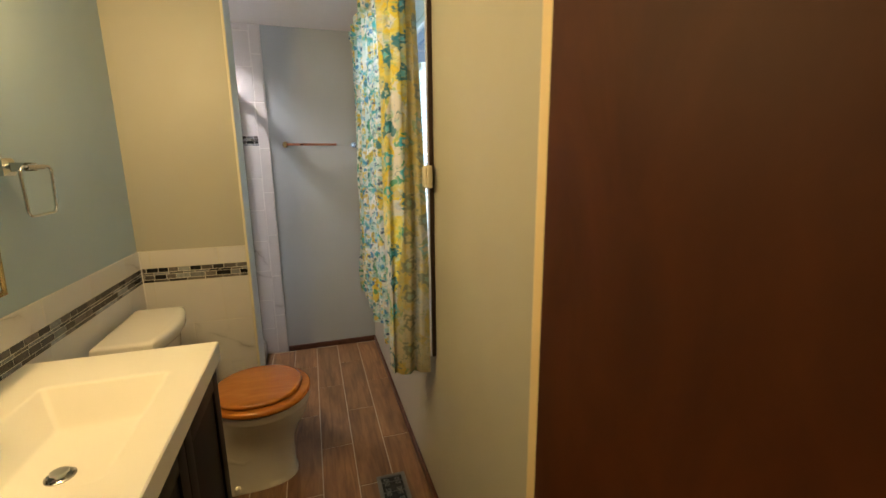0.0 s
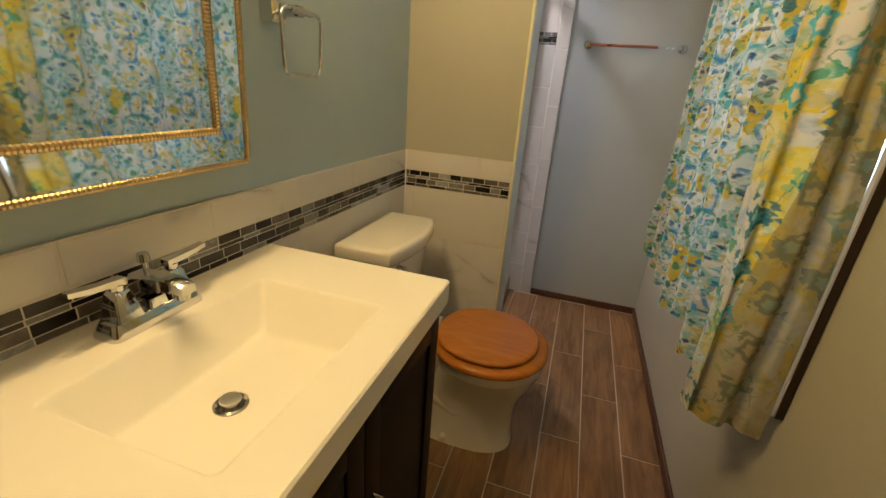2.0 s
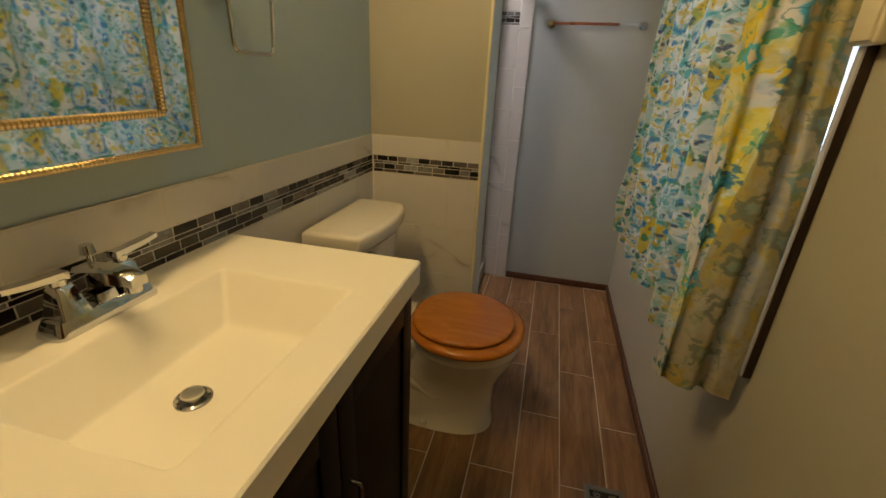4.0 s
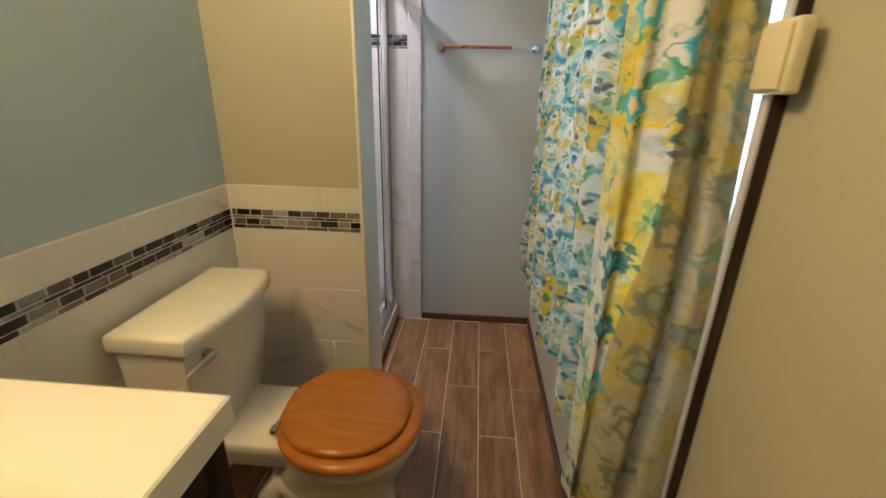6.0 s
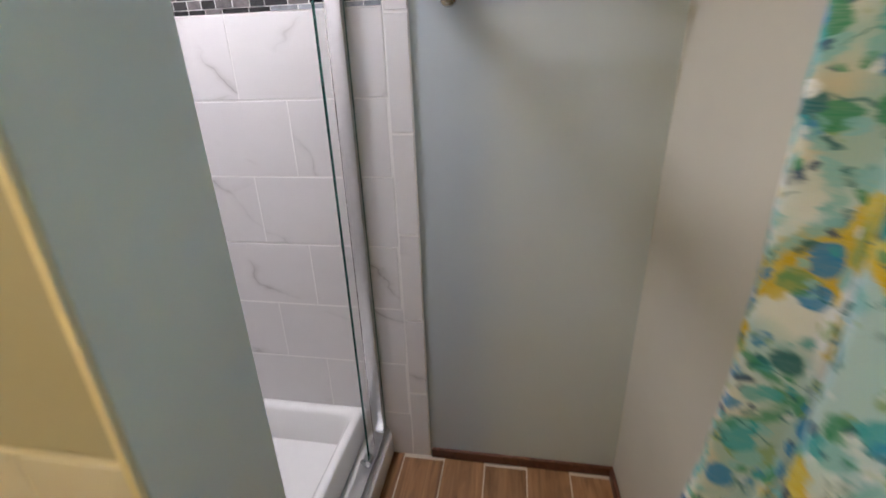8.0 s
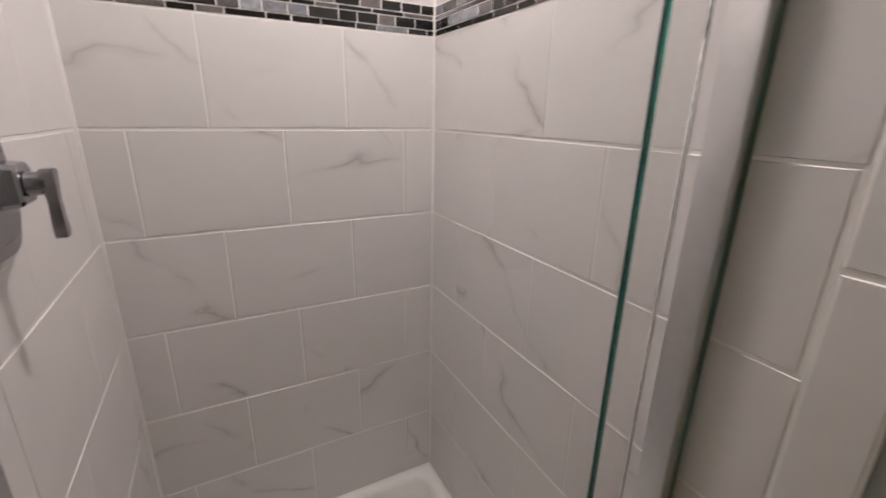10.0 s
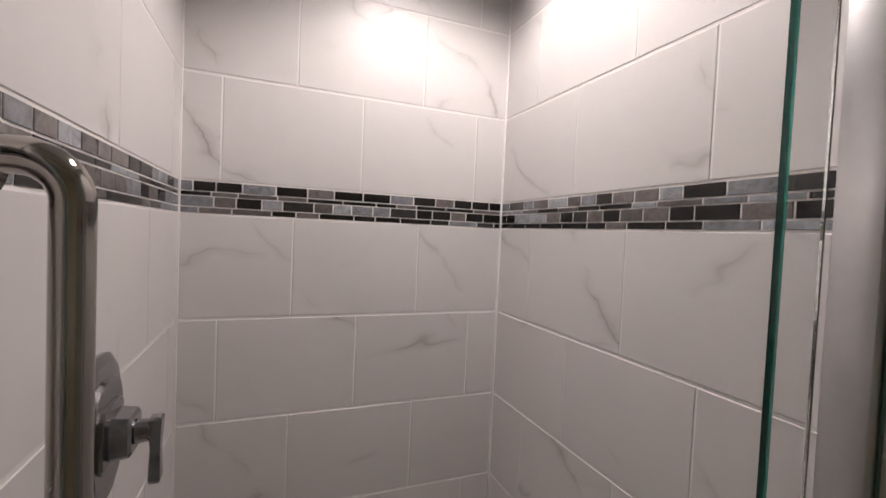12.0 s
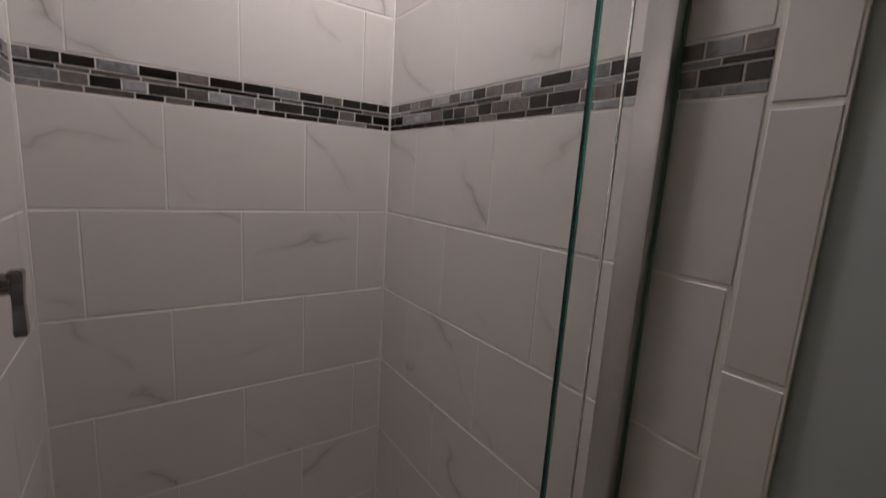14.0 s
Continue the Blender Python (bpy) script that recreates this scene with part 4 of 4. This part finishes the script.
bm = loft([[(x, -0.786 + r * math.cos(t), 0.60 + r * math.sin(t)) for t in (2 * math.pi * k / 40 for k in range(40))] for x, r in ((0.105, 0.02), (0.105, 0.054), (0.107, 0.056), (0.213, 0.056), (0.215, 0.054), (0.215, 0.02), (0.105, 0.02))], False, False)
part("paper_roll", bm, M_PAPER, roll, "white toilet paper roll")

# ---- floor register ----
vent = thing("floor_register", (1.05, -0.72, 0.0), "pewter scrollwork floor register set in the plank floor", "floor vent")
part("duct", block(0.995, -0.845, 0.0003, 1.100, -0.600, 0.002), M_BLACK, vent, "dark duct opening")
bm = bmesh.new()
for a, b, c, d in ((0.985, 1.002, -0.86, -0.585), (1.095, 1.112, -0.86, -0.585), (1.002, 1.095, -0.86, -0.842), (1.002, 1.095, -0.603, -0.585)):
    block(a, c, 0.0003, b, d, 0.0055, 0.0012, bm=bm)
part("frame", bm, M_IRON, vent)
for k in range(4):
    cy = -0.632 - 0.060 * k
    for sx in (-1, 1):
        for sy in (-1, 1):
            pts = []
            for i in range(15):
                t = i / 14
                a = radians(400 * t)
                r = 0.003 + 0.009 * t
                pts.append((1.0485 + sx * (0.022 + r * math.cos(a)), cy + sy * (0.014 + r * math.sin(a)), 0.0038))
            part("scroll", tube(pts, 0.0028, 6), M_IRON, vent)
    part("cross_bar", block(1.0, cy - 0.0015, 0.0022, 1.097, cy + 0.0015, 0.005), M_IRON, vent)

# ---- towel bar on the far wall ----
bar = thing("towel_bar", (0.88, 0.951, 1.528), "chrome and copper towel bar on the end wall", "towel bar")
for x in (0.648, 1.114):
    p = part("post", rod((x, 0.9508, 1.528), (x, 0.938, 1.528), 0.023, 0.019, 24, bevel=0.003), M_CHROME, bar)
    part("knuckle", rod((x, 0.94, 1.528), (x, 0.885, 1.528), 0.011, 0.014, 20, bevel=0.004), M_CHROME, p)
part("rail", rod((0.648, 0.893, 1.528), (0.99, 0.893, 1.528), 0.0075), M_COPPER, bar, "copper toned rail")
part("sleeve", rod((0.99, 0.893, 1.528), (1.114, 0.893, 1.528), 0.0068), M_GLASS, bar, "clear rail end")

# ---- shower ----
pan = thing("shower_pan", (0.0, 0.57, 0.0), "white acrylic shower pan with a raised curb", "shower pan")
PX0, PX1, PY0, PY1 = -0.402, 0.404, 0.201, 0.941
loops = [round_rect(PX0, PX1 - 0.1, PY0, PY1, 0.0005, 0.004), round_rect(PX0, PX1 - 0.1, PY0, PY1, 0.208, 0.004), round_rect(PX0 + 0.006, PX1 - 0.106, PY0 + 0.006, PY1 - 0.006, 0.214, 0.006),
         round_rect(PX0 + 0.030, PX1 - 0.125, PY0 + 0.030, PY1 - 0.030, 0.214, 0.03), round_rect(PX0 + 0.045, PX1 - 0.14, PY0 + 0.045, PY1 - 0.045, 0.20, 0.04), round_rect(PX0 + 0.065, PX1 - 0.155, PY0 + 0.06, PY1 - 0.06, 0.075, 0.05),
         round_rect(PX0 + 0.10, PX1 - 0.18, PY0 + 0.10, PY1 - 0.10, 0.062, 0.05)]
part("tray", loft(loops), M_PAN, pan, smooth=50)
part("curb", block(0.3045, PY0, 0.0005, PX1, PY1, 0.105, 0.012, 3), M_PAN, pan, "white curb")

screen = thing("shower_door", (0.36, 0.57, 0.105), "frameless glass shower door with aluminium track and post", "shower door")
part("track", block(0.335, 0.2015, 0.1055, 0.395, 0.9405, 0.118, 0.002), M_STEEL, screen, "aluminium bottom track")
part("track_lip", block(0.378, 0.2015, 0.1185, 0.386, 0.9405, 0.134, 0.002), M_STEEL, screen)
part("wall_post", block(0.337, 0.916, 0.1185, 0.378, 0.9405, 1.83, 0.0025, 2), M_STEEL, screen, "brushed aluminium wall post")
part("hinge_post", block(0.342, 0.2015, 0.1185, 0.374, 0.228, 1.83, 0.003), M_STEEL, screen, "brushed aluminium post")
part("head_rail", block(0.336, 0.2015, 1.8305, 0.382, 0.9405, 1.858, 0.003), M_STEEL, screen, "aluminium head rail")


def upright(x0, y0, x1, y1, half, z0=0.142, z1=1.826):
    """A thin standing sheet between two points of the plan."""
    a, b = Vector((x0, y0, 0)), Vector((x1, y1, 0))
    off = Vector((b.y - a.y, a.x - b.x, 0)).normalized() * half
    ring = (a + off, b + off, b - off, a - off)
    return loft([[p + Vector((0, 0, z)) for p in ring] for z in (z0, z1)])


sheet = part("door_glass", upright(0.3622, 0.8462, 0.3622, 0.7912, 0.0030), M_GLASS, screen, "clear glass leaf", 0)
edge = part("glass_edge", upright(0.3622, 0.7910, 0.3622, 0.7870, 0.0029), M_GLASSEDGE, screen, "green glass edge", 0)
seal = part("seal_strip", upright(0.3622, 0.8486, 0.3622, 0.8464, 0.0031), M_SEAL, screen, "dark vinyl seal", 0)
lip = part("post_seal", upright(0.3792, 0.9400, 0.3792, 0.9340, 0.0008), M_LIP, screen, "green tinted edge strip on the post", 0)
for o in (sheet, edge, seal):
    o.visible_shadow = False
guide = part("bottom_guide", block(0.348, 0.762, 0.1185, 0.376, 0.800, 0.1415, 0.003), M_CHROME, screen, "chrome bottom guide")
for dx in (-0.009, 0.009):
    part("guide_wheel", rod((0.362 + dx, 0.756, 0.1445), (0.362 + dx, 0.762, 0.1445), 0.010, bevel=0.001), M_CHROME, guide)

valve = thing("shower_valve", (-0.04, 0.2, 1.23), "nickel shower valve with an oval plate and lever handle", "shower valve")
VX, VZ = 0.030, 1.258


def valve_ring(y, a, b):
    return [(VX + a * c, y, VZ + b * s) for c, s in ((math.copysign(abs(math.cos(t)) ** 0.6, math.cos(t)), math.copysign(abs(math.sin(t)) ** 0.6, math.sin(t))) for t in (2 * math.pi * k / 36 for k in range(36)))]


part("plate", loft([valve_ring(0.2005, 0.062, 0.088), valve_ring(0.205, 0.062, 0.088), valve_ring(0.211, 0.054, 0.079), valve_ring(0.2115, 0.046, 0.064), valve_ring(0.216, 0.044, 0.06)]), M_NICKEL, valve, smooth=30)
hub = part("hub", loft([[(VX + s * a, y, VZ + t * a) for s, t in ((-1, -0.8), (-0.8, -1), (0.8, -1), (1, -0.8), (1, 0.8), (0.8, 1), (-0.8, 1), (-1, 0.8))] for y, a in ((0.2155, 0.034), (0.220, 0.033), (0.222, 0.024), (0.238, 0.022), (0.241, 0.019))]), M_NICKEL, valve, smooth=25)
part("stem", rod((VX, 0.240, VZ), (VX, 0.256, VZ), 0.014, 0.012, 20, bevel=0.002), M_NICKEL, hub)
part("lever", loft([[(VX + s * w, 0.260 + t * d, z) for s, t in ((-1, -1), (1, -1), (1, 1), (-1, 1))] for z, w, d in ((VZ + 0.016, 0.006, 0.005), (VZ + 0.013, 0.008, 0.007), (VZ - 0.02, 0.0055, 0.005), (VZ - 0.056, 0.0075, 0.006), (VZ - 0.061, 0.0065, 0.005))]), M_NICKEL, hub, "slim lever", 30)

grab = thing("grab_bar", (0.245, 0.2, 1.37), "polished steel grab bar on the shower wall", "grab bar")
GX, GY, GT, GB, GR = 0.245, 0.256, 1.536, 1.178, 0.0127
pts = [(GX, 0.203, GT)] + arc((GX, GY - 0.028, GT - 0.028), (GX, GY - 0.028, GT), (1, 0, 0), -90, 8) + arc((GX, GY - 0.028, GB + 0.028), (GX, GY, GB + 0.028), (1, 0, 0), -90, 8) + [(GX, 0.203, GB)]
part("bar", tube(pts, GR, 20), M_BARSTEEL, grab, smooth=60)
for z in (GT, GB):
    part("flange", rod((GX, 0.2005, z), (GX, 0.214, z), 0.036, 0.026, 28, bevel=0.003), M_BARSTEEL, grab)

bracket = thing("chrome_shower_fitting", (0.28, 0.2, 1.07), "square chrome shower fitting on the tiled wall", "shower fitting")
part("plate", block(0.245, 0.2005, 1.01, 0.315, 0.210, 1.092, 0.004), M_CHROME, bracket)
part("body", block(0.253, 0.2105, 1.018, 0.307, 0.250, 1.084, 0.006, 3), M_CHROME, bracket)

can = thing("shower_downlight", (-0.02, 0.70, CEIL), "round recessed shower downlight, lit", "ceiling light")
part("trim_ring", loft([[(-0.02 + r * math.cos(t), 0.70 + r * math.sin(t), z) for t in (2 * math.pi * k / 40 for k in range(40))] for r, z in ((0.11, 2.2895), (0.11, 2.283), (0.098, 2.279), (0.09, 2.2895))], False, False), M_PAN, can)
part("lens", loft([oval(-0.02, 0.70, 2.2885, 0.089, 0.089), oval(-0.02, 0.70, 2.2845, 0.085, 0.085)]), M_LENS, can, "glowing white lens")

# ---- tile on the walls, planks on the floor ----
Z = [0.851 - 0.22 * k for k in range(4)]


def grout(parent, face, u0, u1, z0, z1, material=None):
    bm = block(u0, z0, -0.001, u1, z1, 0.0049)
    bmesh.ops.transform(bm, matrix=face, verts=bm.verts)
    part("grout_bed", bm, material or M_GROUT, parent, smooth=0)


left_face = plane_at((-0.006, 0, 0), (0, 1, 0), (0, 0, 1))
part_face = plane_at((0, 0.006, 0), (1, 0, 0), (0, 0, 1))
back_face = plane_at((-0.407, 0, 0), (0, 1, 0), (0, 0, 1))
valve_face = plane_at((0, 0.1925, 0), (-1, 0, 0), (0, 0, 1))
far_face = plane_at((0, 0.9475, 0), (1, 0, 0), (0, 0, 1))


def wainscot(parent, face, u0, u1, joints, seed):
    grout(parent, face, u0, u1, 0.002, 1.006, M_GROUT_WARM)
    tile_row(parent, face, u0, u1, 0.922, 1.007, joints[0], gap=0.0022, ease=0.004)
    mosaic_band(parent, face, u0, u1, 0.851, 0.922, seed)
    for k in range(4):
        tile_row(parent, face, u0, u1, max(0.003, 0.851 - 0.22 * (k + 1)), 0.851 - 0.22 * k, joints[k % 2], gap=0.0026)


wainscot(wall_left, left_face, -1.9, -0.0005, (-0.15, -0.30), 3)
wainscot(partition, part_face, 0.0005, 0.460, (0.335, 0.19), 5)


def shower_tiles(parent, face, u0, u1, joint, seed, grout_to=CEIL - 0.001):
    grout(parent, face, u0, u1, 0.002, grout_to)
    mosaic_band(parent, face, u0, u1, 1.519, 1.586, seed)
    for k in range(7):
        tile_row(parent, face, u0, u1, max(0.003, 1.519 - 0.22 * (k + 1)), 1.519 - 0.22 * k, joint + (0.146 if k % 2 else 0.0))
    for k in range(4):
        tile_row(parent, face, u0, u1, 1.586 + 0.22 * k, min(CEIL - 0.002, 1.586 + 0.22 * (k + 1)), joint + (0.146 if k % 2 == 0 else 0.0))


shower_tiles(wall_shower, back_face, 0.2005, 0.9405, 0.42, 7)
shower_tiles(partition, valve_face, -0.4615, 0.4005, -0.10, 9)
shower_tiles(wall_far, far_face, -0.4005, 0.4775, 0.035, 11)
grout(wall_far, far_face, 0.4778, 0.546, 0.002, CEIL - 0.001)
zz = 1.504 - 0.302 * 5
while zz < CEIL:
    a, b = max(0.003, zz), min(CEIL - 0.002, zz + 0.302)
    piece("tile", wall_far, M_TILE, far_face @ Matrix.Translation((0.5125, (a + b) / 2, 0)), 0.065, b - a - GAP, 0.0062, 0.003)
    zz += 0.302

for parent, x, y in ((wall_shower, -0.401, 0.9415), (wall_shower, -0.401, 0.1985), (partition, 0.0, 0.0)):
    s_x, s_y = (-0.003, 0.004), (-0.004, 0.003) if y > 0.5 or y < 0.1 else (-0.003, 0.004)
    part("corner_grout", block(x + s_x[0], y + s_y[0], 0.004, x + s_x[1], y + s_y[1], 1.005 if y == 0.0 else CEIL - 0.003, 0.001, 1), M_GROUT, parent)
for col in range(-4, 6):
    x0, x1 = 0.600 + 0.1535 * col, 0.7535 + 0.1535 * col
    x0, x1 = max(x0, -0.005), min(x1, 1.2)
    if x1 - x0 < 0.02:
        continue
    y = 0.622 - 0.616 * 6 + (0.0 if col % 2 == 0 else 0.308)
    while y < 0.95:
        a, b = max(y, -2.9), min(y + 0.616, 0.95)
        if b - a > 0.02:
            piece("plank_tile", floor, M_PLANK, Matrix.Translation(((x0 + x1) / 2, (a + b) / 2, -0.006)), x1 - x0 - 0.0042, b - a - 0.0042, 0.006, 0.0012)
        y += 0.616
